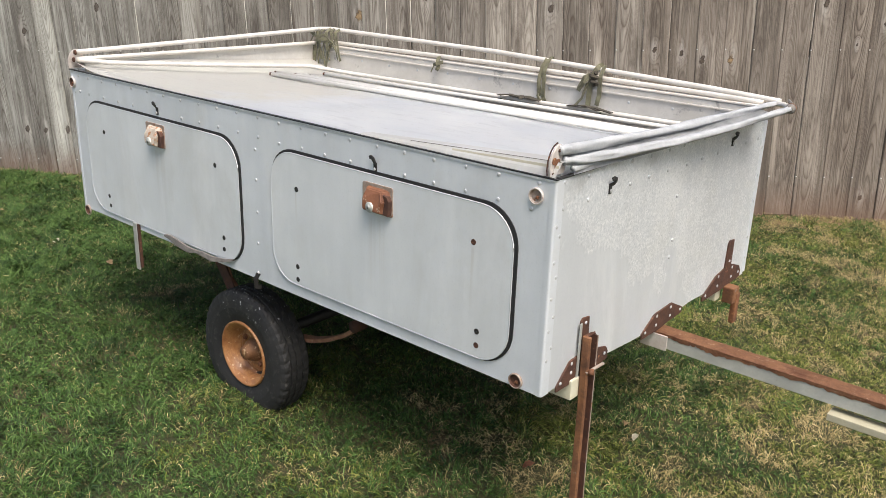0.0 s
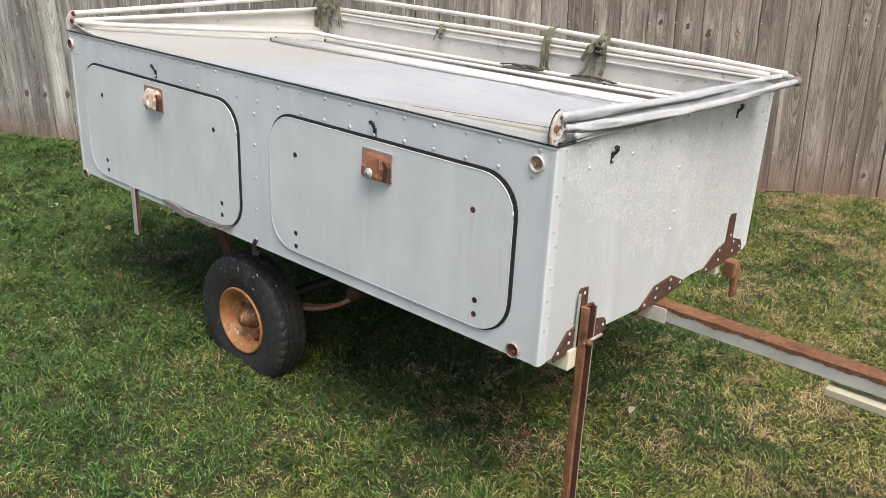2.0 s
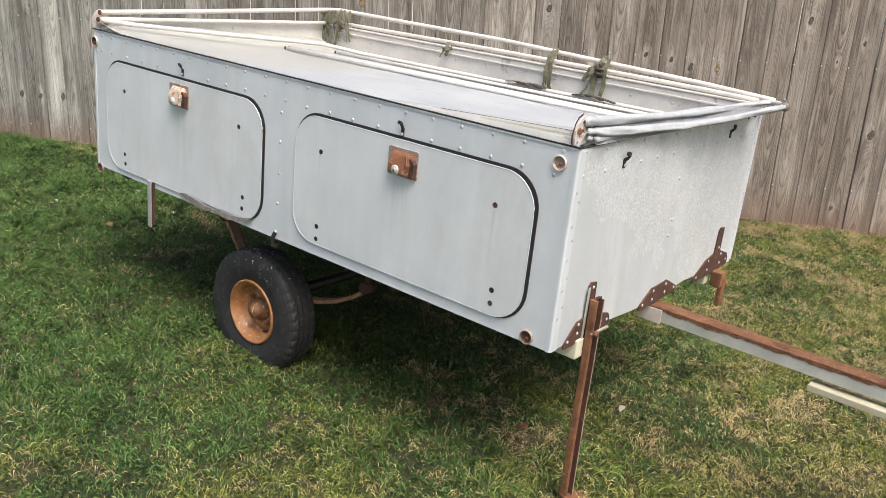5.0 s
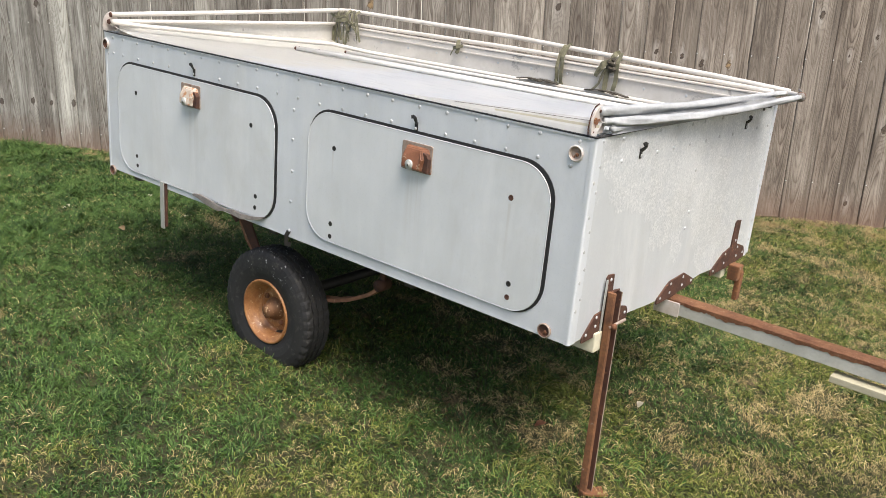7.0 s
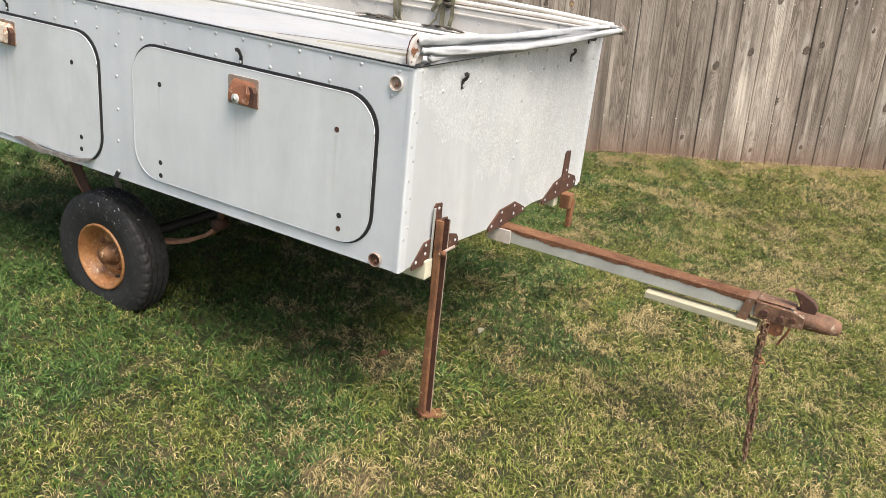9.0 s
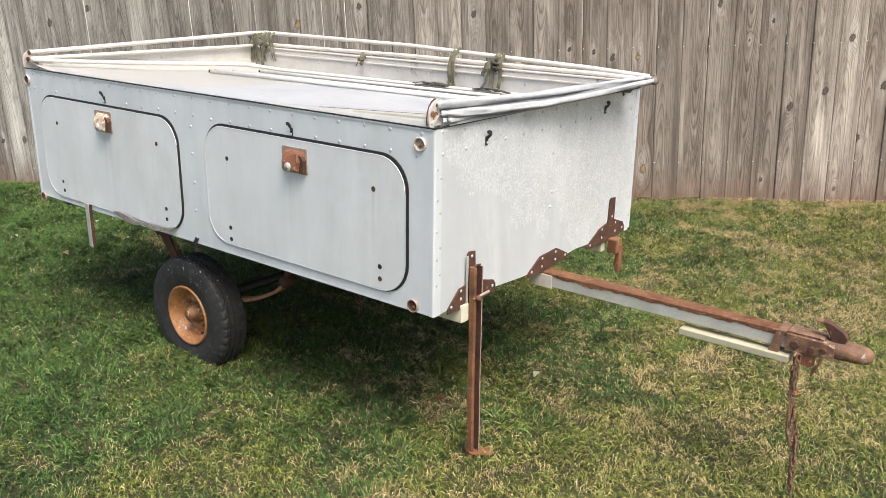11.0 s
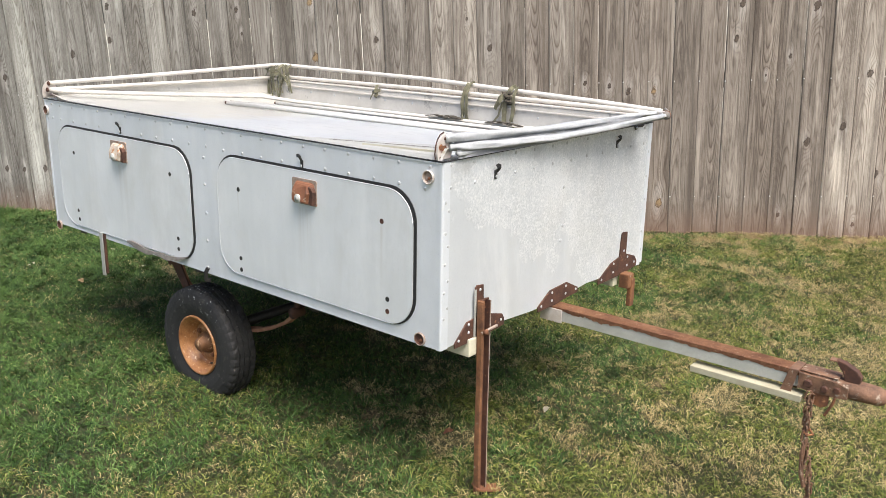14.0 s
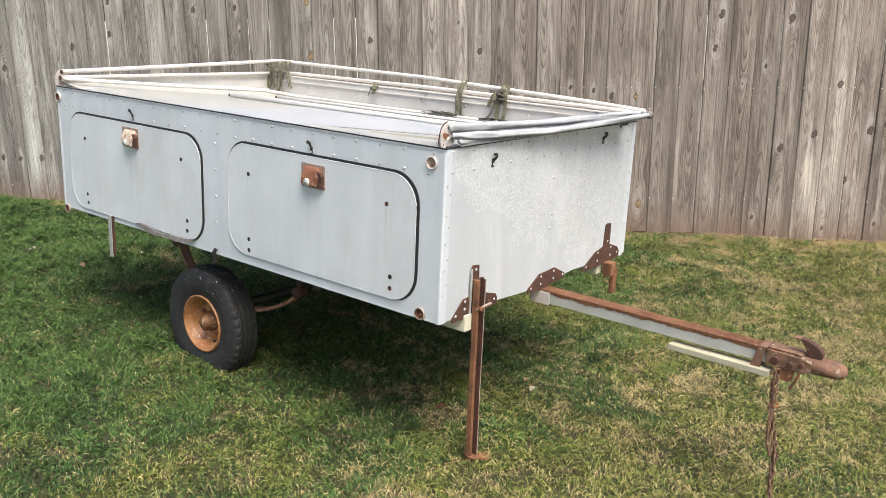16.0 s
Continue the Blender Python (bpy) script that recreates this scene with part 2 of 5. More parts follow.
LEAF = weathered("dead_leaf", (0.46, 0.33, 0.19), (0.28, 0.18, 0.10), 0.8, 0.0, 60, 300, 0.3)
BROWN_LEAF = weathered("reddish_dead_leaf", (0.30, 0.13, 0.07), (0.16, 0.07, 0.04), 0.75, 0.0, 60, 300, 0.3)
PALE_LEAF = weathered("bleached_leaf", (0.66, 0.62, 0.52), (0.50, 0.46, 0.36), 0.8, 0.0, 60, 300, 0.3)


def cover_material():
    """The tray under the rods: bluish grey paint, yellowed with age towards the closed end, with a brown band for shade
    and grime below the rods.
    """
    n = Nodes("aged_tray_paint_rod_shade")
    p = n.coords()
    cloud = n.noise(p, 3.5, 5, 0.6)
    c = n.mix(n.ramp(cloud, (0.3, 0), (0.7, 1)), (0.76, 0.79, 0.83), (0.87, 0.88, 0.885))
    c = n.mix(n.math("MULTIPLY", n.ramp(n.noise(n.coords(scale=(6, 19, 6)), 1.0, 6, 0.7), (0.52, 0), (0.66, 1)), 0.35), c, (0.58, 0.60, 0.62))
    sep = n.node("ShaderNodeSeparateXYZ")
    n.put(sep.inputs[0], p)
    age = n.math("ADD", sep.outputs[0], n.math("MULTIPLY", n.noise(p, 5, 5, 0.7), 0.9))
    age = n.ramp(n.math("MULTIPLY", age, -1.0), (0.72, 0), (1.0, 1))
    c = n.mix(n.math("MULTIPLY", age, 0.55), c, (0.77, 0.73, 0.62))
    c = n.mix(n.math("MULTIPLY", n.ramp(n.noise(p, 60, 3), (0.62, 0), (0.72, 1)), 0.25), c, (0.45, 0.43, 0.38))
    # brown band painted under the rods for their shade and the grime there
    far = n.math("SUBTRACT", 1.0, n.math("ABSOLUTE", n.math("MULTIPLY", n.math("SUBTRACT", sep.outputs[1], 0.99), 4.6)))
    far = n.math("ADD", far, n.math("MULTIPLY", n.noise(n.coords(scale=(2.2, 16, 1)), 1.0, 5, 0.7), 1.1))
    rod_shade_reach = n.math("MULTIPLY", n.ramp(n.math("ADD", sep.outputs[0], 2.0), (0.45, 0), (1.0, 1)), 0.85)
    c = n.mix(n.math("MULTIPLY", n.ramp(far, (0.85, 0), (1.20, 1)), rod_shade_reach), c, (0.13, 0.115, 0.095))
    n.bump(n.math("ADD", cloud, n.math("MULTIPLY", n.noise(p, 120, 2), 0.3)), 0.25, 0.004)
    return n.end(c, n.math("ADD", n.math("MULTIPLY", cloud, 0.2), 0.28), 0.1)


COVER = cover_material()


def wood_material():
    """Grey weathered pine: cathedral grain, knots where each board has them, red clay on the foot, darkened to dim the
    lower boards.
    """
    n = Nodes("weathered_pine")
    rnd = n.node("ShaderNodeObjectInfo").outputs["Random"]
    p = n.node("ShaderNodeTexCoord").outputs["Object"]
    sep = n.node("ShaderNodeSeparateXYZ")
    n.put(sep.inputs[0], p)
    x, z = sep.outputs[0], sep.outputs[2]

    def place(sx, sz, k):
        v = n.node("ShaderNodeCombineXYZ")
        n.put(v.inputs[0], n.math("MULTIPLY", x, sx))
        n.put(v.inputs[1], n.math("MULTIPLY", rnd, k))
        n.put(v.inputs[2], n.math("MULTIPLY", z, sz))
        return v.outputs[0]

    def chance(k):
        return n.math("FRACT", n.math("MULTIPLY", rnd, k))

    def prop(name):
        q = n.node("ShaderNodeAttribute")
        q.attribute_type, q.attribute_name = "OBJECT", name
        return q.outputs["Fac"]

    straight = n.math("MULTIPLY", n.noise(place(10.0, 0.35, 61.0), 1.0, 1.0, 0.4), 15.0)
    mid = n.math("MULTIPLY", n.math("SUBTRACT", chance(17.3), 0.5), 0.075)
    wander = n.math("MULTIPLY", n.math("SUBTRACT", n.noise(place(2.0, 1.6, 29.0), 1.0, 3), 0.5), 0.050)
    off = n.math("ADD", n.math("SUBTRACT", x, mid), wander)
    way = n.math("MULTIPLY", n.math("SUBTRACT", n.math("GREATER_THAN", chance(5.3), 0.4), 0.5), 16.0)
    arch = n.math("ADD", n.math("MULTIPLY", n.math("MULTIPLY", off, off), 1700.0), n.math("MULTIPLY", z, way))
    arch = n.math("ADD", arch, n.math("MULTIPLY", n.noise(place(6.0, 2.0, 71.0), 1.0, 3), 2.8))
    plain = n.math("GREATER_THAN", chance(7.7), 0.15)
    field = n.math("ADD", n.math("MULTIPLY", straight, n.math("SUBTRACT", 1.0, plain)), n.math("MULTIPLY", arch, plain))
    rim, core, near_knot, knot_rings = None, None, None, None
    for k in ("a", "b"):
        size = prop("knot_size_" + k)
        dx = n.math("DIVIDE", n.math("SUBTRACT", x, prop("knot_across_" + k)), size)
        dz = n.math("DIVIDE", n.math("SUBTRACT", z, prop("knot_up_" + k)), size)
        wide = n.math("MULTIPLY", dz, 0.30)
        d2 = n.math("ADD", n.math("MULTIPLY", dx, dx), n.math("MULTIPLY", wide, wide))
        hill = n.math("EXPONENT", n.math("MULTIPLY", d2, -0.30))
        field = n.math("ADD", field, n.math("MULTIPLY", hill, 4.6))
        lean = n.math("ADD", n.math("MULTIPLY", dx, 1.0), n.math("MULTIPLY", dz, -0.32))
        tall = n.math("ADD", n.math("MULTIPLY", dz, 0.60), n.math("MULTIPLY", dx, 0.25))
        r2 = n.math("ADD", n.math("MULTIPLY", lean, lean), n.math("MULTIPLY", tall, tall))
        r2 = n.math("ADD", r2, n.math("MULTIPLY", n.math("SUBTRACT", n.noise(p, 48, 5, 0.75), 0.5), 4.6))
        one = n.ramp(n.math("MULTIPLY", r2, 0.5), (0.0, 0.15), (0.20, 0.30), (0.36, 1), (0.56, 0))
        two = n.ramp(n.math("MULTIPLY", r2, 0.5), (0.35, 1), (0.6, 0))
        rim = one if rim is None else n.math("MAXIMUM", rim, one)
        core = two if core is None else n.math("MAXIMUM", core, two)
        knot_rings = r2 if knot_rings is None else n.math("MINIMUM", knot_rings, r2)
        near_knot = hill if near_knot is None else n.math("MAXIMUM", near_knot, hill)
    ring = n.ramp(n.math("FRACT", field), (0.0, 0.85), (0.10, 0.25), (0.45, 0.0), (0.80, 0.55), (0.96, 1.0))
    shown = n.ramp(n.noise(place(5.0, 0.9, 37.0), 1.0, 2), (0.36, 0.30), (0.58, 1.0))
    ring = n.math("MULTIPLY", ring, n.math("MAXIMUM", shown, near_knot))
    fibre = n.noise(place(170.0, 2.2, 23.0), 1.0, 5, 0.75)
    coarse = n.noise(place(42.0, 0.7, 47.0), 1.0, 4, 0.65)
    stain = n.noise(place(11.0, 0.8, 91.0), 1.0, 5, 0.65)
    pale = n.noise(place(17.0, 1.0, 13.0), 1.0, 4, 0.7)
    c = n.mix(n.ramp(stain, (0.36, 0), (0.62, 1)), (0.205, 0.187, 0.170), (0.440, 0.418, 0.388))
    c = n.mix(n.math("MULTIPLY", ring, 0.76), c, (0.082, 0.060, 0.045))
    c = n.mix(n.math("MULTIPLY", n.ramp(coarse, (0.32, 1), (0.50, 0)), 0.42), c, (0.095, 0.083, 0.073))
    soak = n.noise(place(7.0, 2.2, 53.0), 1.0, 6, 0.72)
    c = n.mix(n.math("MULTIPLY", n.ramp(soak, (0.52, 0), (0.68, 1)), 0.66), c, (0.085, 0.072, 0.062))
    c = n.mix(n.math("MULTIPLY", n.ramp(fibre, (0.36, 1), (0.50, 0)), 0.66), c, (0.068, 0.056, 0.047))
    c = n.mix(n.math("MULTIPLY", n.ramp(pale, (0.55, 0), (0.70, 1)), 0.62), c, (0.62, 0.60, 0.56))
    tone = n.ramp(prop("paleness"), (0.0, (0.66, 0.63, 0.60)), (0.5, (0.93, 0.91, 0.89)), (1.0, (1.38, 1.36, 1.32)))
    c = n.mix(1.0, c, tone, "MULTIPLY")
    c = n.mix(1.0, c, n.mix(prop("warmth"), (0.93, 0.985, 0.985), (1.06, 0.975, 0.90)), "MULTIPLY")
    flare = n.math("MULTIPLY", n.ramp(n.math("SUBTRACT", near_knot, core), (0.10, 0), (0.6, 1)), n.ramp(n.noise(place(30.0, 6.0, 7.0), 1.0, 3), (0.42, 0), (0.58, 1)))
    c = n.mix(n.math("MULTIPLY", flare, 0.34), c, (0.62, 0.58, 0.53))
    swirl = n.mix(n.ramp(n.math("FRACT", n.math("MULTIPLY", knot_rings, 1.6)), (0.15, 0), (0.5, 1), (0.85, 0)), (0.036, 0.025, 0.019), (0.125, 0.088, 0.060))
    heart = n.mix(prop("knot_tan"), swirl, (0.42, 0.27, 0.12))
    c = n.mix(n.math("MULTIPLY", core, 0.72), c, heart)
    c = n.mix(n.math("MULTIPLY", rim, 0.88), c, (0.042, 0.031, 0.025))
    # red clay stain, made darker and higher to tone down the lower boards
    foot = n.math("ADD", z, n.math("MULTIPLY", n.noise(p, 14, 4, 0.7), 0.22))
    c = n.mix(n.math("MULTIPLY", n.ramp(foot, (0.12, 1), (0.34, 0)), 0.62), c, (0.170, 0.096, 0.062))
    h = n.math("ADD", n.math("MULTIPLY", fibre, 0.8), n.math("MULTIPLY", ring, -0.5))
    n.bump(h, 0.6, 0.003)
    return n.end(c, 0.88, 0.0)


WOOD = wood_material()


FENCE_AT, FENCE_TURN = Vector((-0.5292, 3.4970, 0)), radians(30.2)
ALONG = Vector((math.cos(FENCE_TURN), math.sin(FENCE_TURN), 0))
BEHIND = Vector((-ALONG.y, ALONG.x, 0))


def ground_material():
    n = Nodes("lawn_soil")
    p = n.coords()
    big, mid, fine = n.noise(p, 1.3, 4, 0.6), n.noise(p, 14, 5, 0.7), n.noise(p, 130, 4, 0.7)
    c = n.mix(n.ramp(mid, (0.35, 0), (0.65, 1)), (0.030, 0.040, 0.010), (0.085, 0.082, 0.028))
    c = n.mix(n.ramp(n.math("ADD", big, n.math("MULTIPLY", mid, 0.4)), (0.76, 0), (0.90, 1)), c, (0.20, 0.140, 0.075))
    c = n.mix(n.math("MULTIPLY", n.ramp(fine, (0.4, 1), (0.6, 0)), 0.6), c, (0.026, 0.020, 0.012))
    sep = n.node("ShaderNodeSeparateXYZ")
    n.put(sep.inputs[0], p)
    d = n.math("ADD", n.math("MULTIPLY", n.math("SUBTRACT", sep.outputs[0], FENCE_AT.x), BEHIND.x), n.math("MULTIPLY", n.math("SUBTRACT", sep.outputs[1], FENCE_AT.y), BEHIND.y))
    d = n.math("ADD", d, n.math("MULTIPLY", mid, 0.25))
    c = n.mix(n.ramp(n.math("ADD", d, 1.0), (0.93, 0), (1.06, 1)), c, (0.215, 0.130, 0.080))
    # unseen ground behind, toned so the board gaps look shaded right, bright left
    yard = n.mix(n.ramp(n.math("MULTIPLY", sep.outputs[0], -0.25), (0.50, 0), (0.75, 1)), (0.050, 0.045, 0.032), (0.44, 0.41, 0.34))
    c = n.mix(n.ramp(d, (0.20, 0), (0.40, 1)), c, yard)
    # the blades only fill the camera's view; further out the ground is coloured like grass, with no blades of its own
    px, py = sep.outputs[0], sep.outputs[1]
    out = n.math("SUBTRACT", n.math("SUBTRACT", n.math("MULTIPLY", px, 0.97), py), 1.15)
    out = n.math("MAXIMUM", out, n.math("SUBTRACT", -1.05, py))
    out = n.math("MAXIMUM", out, n.math("SUBTRACT", n.math("SUBTRACT", n.math("MULTIPLY", px, -0.42), py), 2.2))
    turf = n.mix(n.ramp(fine, (0.35, 0), (0.65, 1)), (0.032, 0.041, 0.010), (0.092, 0.100, 0.028))
    turf = n.mix(n.ramp(n.math("ADD", n.math("MULTIPLY", big, 0.6), n.math("MULTIPLY", mid, 0.5)), (0.50, 0), (0.68, 0.6)), turf, (0.140, 0.124, 0.046))
    c = n.mix(n.ramp(n.math("ADD", out, n.math("MULTIPLY", mid, 0.25)), (0.05, 0), (0.40, 1)), c, turf)
    n.bump(n.math("ADD", mid, fine), 0.8, 0.02)
    return n.end(c, 0.95)


def blade_material(name, *tones):
    n = Nodes(name)
    rnd = n.node("ShaderNodeNewGeometry").outputs["Random Per Island"]
    p = n.coords()
    step = 1.0 / (len(tones) - 1)
    c = n.ramp(rnd, *[(i * step, t) for i, t in enumerate(tones)])
    patch = n.noise(p, 4.2, 5, 0.7)
    c = n.mix(n.ramp(patch, (0.46, 0.0), (0.66, 0.50)), c, tones[-2])
    c = n.mix(n.ramp(patch, (0.30, 0.70), (0.47, 0.0)), c, tones[0])
    return n.end(c, 0.62, 0.0, Specular_IOR_Level=0.30)


SOIL = ground_material()
GREEN = blade_material("green_blades", (0.019, 0.035, 0.004), (0.042, 0.068, 0.007), (0.092, 0.122, 0.016), (0.160, 0.176, 0.034), (0.265, 0.268, 0.080))
DEEP_GREEN = blade_material("deep_green_blades", (0.005, 0.019, 0.003), (0.014, 0.046, 0.006), (0.032, 0.080, 0.011), (0.070, 0.128, 0.026), (0.140, 0.215, 0.060))
STRAW = blade_material("dry_blades", (0.175, 0.132, 0.052), (0.280, 0.222, 0.096), (0.400, 0.312, 0.145), (0.58, 0.490, 0.255))


# ---------------------------------------------------------------- mesh helpers
def part(name, bm, material, parent=None, label="", smooth=False):
    """Links a bmesh as one mesh object, under a thing or a part."""
    me = bpy.data.meshes.new(name)
    if smooth:
        for f in bm.faces:
            f.smooth = True
    bm.to_mesh(me)
    bm.free()
    me.materials.append(material)
    ob = new(name, me)
    ob.parent = parent
    return tagged(ob, label)


def same(name, mesh_of, parent, m, label=""):
    """Another object on the mesh of one that stands already."""
    ob = new(name, mesh_of.data)
    ob.parent = parent
    ob.matrix_local = m
    return tagged(ob, label)


def empty(name, parent=None, label="", category="", group="", m=None):
    ob = new(name)
    ob.empty_display_size = 0.1
    ob.parent = parent
    if m is not None:
        ob.matrix_local = m
    return tagged(ob, label, category, group)


def add_box(bm, lo, hi, bevel=0.0, m=None):
    made = bmesh.ops.create_cube(bm, size=1)["verts"]
    for v in made:
        v.co = Vector([(l + h) / 2 + c * (h - l) for l, h, c in zip(lo, hi, v.co)])
    if bevel:
        edges = {e for v in made for e in v.link_edges}
        made = bmesh.ops.bevel(bm, geom=list(edges), offset=bevel, segments=2, affect="EDGES", profile=0.6)["verts"]
    if m is not None:
        bmesh.ops.transform(bm, matrix=m, verts=made)
    return bm


def box(lo, hi, bevel=0.0):
    return add_box(bmesh.new(), lo, hi, bevel)


def add_rod(bm, a, b, r, sides=12, r2=None):
    a, b = Vector(a), Vector(b)
    m = Matrix.Translation((a + b) / 2) @ (b - a).to_track_quat("Z", "Y").to_matrix().to_4x4()
    bmesh.ops.create_cone(bm, cap_ends=True, segments=sides, radius1=r, radius2=r if r2 is None else r2, depth=(b - a).length, matrix=m)
    return bm


def rod(a, b, r, sides=12, r2=None):
    return add_rod(bmesh.new(), a, b, r, sides, r2)


def sweep(path, profile, up=(0, 0, 1), bm=None, closed=True):
    """Carries a flat profile (across, up) along a line of points."""
    bm = bm or bmesh.new()
    path = [Vector(p) for p in path]
    rings = []
    for i, p in enumerate(path):
        way = (path[min(i + 1, len(path) - 1)] - path[max(i - 1, 0)]).normalized()
        side = way.cross(Vector(up))
        side = side.normalized() if side.length > 1e-4 else Vector((0, 1, 0))
        top = side.cross(way).normalized()
        rings.append([bm.verts.new(p + side * u + top * w) for u, w in profile])
    k = len(profile)
    for one, two in zip(rings, rings[1:]):
        for i in range(k if closed else k - 1):
            bm.faces.new((one[i], one[(i + 1) % k], two[(i + 1) % k], two[i]))
    if closed:
        bm.faces.new(rings[0]), bm.faces.new(rings[-1][::-1])
    bmesh.ops.recalc_face_normals(bm, faces=bm.faces)
    return bm


def circle(r, n=10):
    return [(r * math.cos(2 * math.pi * i / n), r * math.sin(2 * math.pi * i / n)) for i in range(n)]


def flat(w, h):
    return [(-w / 2, -h / 2), (w / 2, -h / 2), (w / 2, h / 2), (-w / 2, h / 2)]


def slab(outline, across, thick, bevel=0.0, bm=None):
    """A plate cut to an outline. across: 'x' (outline in y, z) or 'y' (outline in x, z). It grows along that axis from thick[0] to thick[1]."""
    bm = bm or bmesh.new()
    lay = (lambda u, w, d: (d, u, w)) if across == "x" else (lambda u, w, d: (u, d, w))
    one = [bm.verts.new(lay(u, w, thick[0])) for u, w in outline]
    two = [bm.verts.new(lay(u, w, thick[1])) for u, w in outline]
    n = len(outline)
    faces = [bm.faces.new(one), bm.faces.new(two[::-1])]
    faces += [bm.faces.new((one[i], two[i], two[(i + 1) % n], one[(i + 1) % n])) for i in range(n)]
    bmesh.ops.recalc_face_normals(bm, faces=bm.faces)
    if bevel:
        edges = [e for e in bm.edges if any(f in faces[:2] for f in e.link_faces)]
        bmesh.ops.bevel(bm, geom=edges, offset=bevel, segments=2, affect="EDGES", profile=0.6)
    return bm


def rounded(x0, z0, x1, z1, r, n=8):
    """The outline of a rectangle with round corners."""
    out = []
    for cx, cz, start in ((x1 - r, z1 - r, 0), (x0 + r, z1 - r, 90), (x0 + r, z0 + r, 180), (x1 - r, z0 + r, 270)):
        for i in range(n + 1):
            a = radians(start + 90 * i / n)
            out.append((cx + r * math.cos(a), cz + r * math.sin(a)))
    return out


def turned(profile, sides=40, m=None):
    """A lathe-turned form about the y axis. profile: (radius, y) pairs."""
    bm = bmesh.new()
    rings = []
    for r, y in profile:
        rings.append([bm.verts.new((r * math.cos(2 * math.pi * i / sides), y, r * math.sin(2 * math.pi * i / sides))) for i in range(sides)])
    for one, two in zip(rings, rings[1:]):
        for i in range(sides):
            bm.faces.new((one[i], one[(i + 1) % sides], two[(i + 1) % sides], two[i]))
    bmesh.ops.recalc_face_normals(bm, faces=bm.faces)
    if m is not None:
        bmesh.ops.transform(bm, matrix=m, verts=bm.verts)
    return bm


def dome(r, h, sides=8):
    """A rivet's head, standing on z = 0."""
    bm = bmesh.new()
    rings = [[bm.verts.new((q * r * math.cos(2 * math.pi * i / sides), q * r * math.sin(2 * math.pi * i / sides), w * h)) for i in range(sides)]
             for q, w in ((1.0, 0.0), (0.85, 0.6), (0.45, 0.95))]
    for one, two in zip(rings, rings[1:]):
        for i in range(sides):
            bm.faces.new((one[i], one[(i + 1) % sides], two[(i + 1) % sides], two[i]))
    bm.faces.new(rings[-1])
    return bm


# ---------------------------------------------------------------- ground
def ground_height(x, y):
    """The lawn: it falls with the trailer and rises again to the fence. Takes numbers or arrays."""
    s = (x - FENCE_AT.x) * ALONG.x + (y - FENCE_AT.y) * ALONG.y
    d = (x - FENCE_AT.x) * BEHIND.x + (y - FENCE_AT.y) * BEHIND.y
    xc, yc = np.clip(x, -6, 4), np.clip(y, -4, 6)
    plane = -0.0507 * xc - 0.0355 * yc - 0.0446
    near = np.clip((d + 1.7) / 1.7, 0, 1)
    rise = np.clip(0.0897 + 0.0402 * s, -0.06, 0.22) * near * near * (3 - 2 * near)
    bumps = 0.007 * np.sin(3.1 * x + 1.7 * y) * np.sin(2.3 * y - 1.1 * x + 0.6) + 0.004 * np.sin(7.3 * x - 3.9 * y)
    return plane + rise + bumps


def build_ground():
    xs = np.concatenate([[-400, -120, -40, -18], np.arange(-9, 6.01, 0.1), [14, 40, 120, 400]])
    ys = np.concatenate([[-400, -120, -40, -12], np.arange(-5, 9.01, 0.1), [16, 40, 120, 400]])
    gx, gy = np.meshgrid(xs, ys)
    gz = ground_height(gx, gy)
    verts = np.stack([gx.ravel(), gy.ravel(), gz.ravel()], 1)
    w = len(xs)
    faces = [(j * w + i, j * w + i + 1, (j + 1) * w + i + 1, (j + 1) * w + i) for j in range(len(ys) - 1) for i in range(w - 1)]
    me = bpy.data.meshes.new("ground")
    me.from_pydata(verts.tolist(), [], faces)
    me.polygons.foreach_set("use_smooth", [True] * len(faces))
    me.materials.append(SOIL)
    return tagged(new("ground", me), "back yard lawn of patchy spring grass with bare straw spots", "lawn", kind="structure")


build_ground()

# ---------------------------------------------------------------- the trailer
LENGTH, WIDTH, LOW, HIGH = 2.19, 1.222, 0.500, 1.036
trailer = empty("camping_trailer", label="old folding camping trailer with dull riveted aluminium box on lawn", category="trailer", m=BOX)

side = part("side_panel", box((-LENGTH + 0.006, 0.0, LOW), (-0.006, 0.014, HIGH), 0.001), METAL, trailer, "long riveted aluminium side with two hatches")
tail = [(0.016, LOW - 0.002), (0.30, LOW + 0.006), (0.45, LOW - 0.004), (0.60, LOW - 0.006), (0.80, LOW + 0.008), (0.95, LOW + 0.002), (1.10, LOW - 0.006),
        (WIDTH - 0.016, LOW - 0.012), (WIDTH - 0.016, HIGH), (0.016, HIGH)]
front = part("front_panel", slab(tail, "x", (-0.014, 0.0)), METAL_END, trailer, "textured aluminium end panel with a ragged lower edge")
part("rear_panel", box((-LENGTH, 0.016, LOW), (-LENGTH + 0.014, WIDTH - 0.016, HIGH)), METAL, trailer)
part("side_panel", box((-LENGTH, WIDTH - 0.014, LOW), (0.0, WIDTH, HIGH)), METAL, trailer)
part("floor_pan", box((-LENGTH + 0.016, 0.016, LOW + 0.004), (-0.016, WIDTH - 0.016, LOW + 0.02)), SHADE_DARK, trailer, "underside in a dark tone put in for shade")


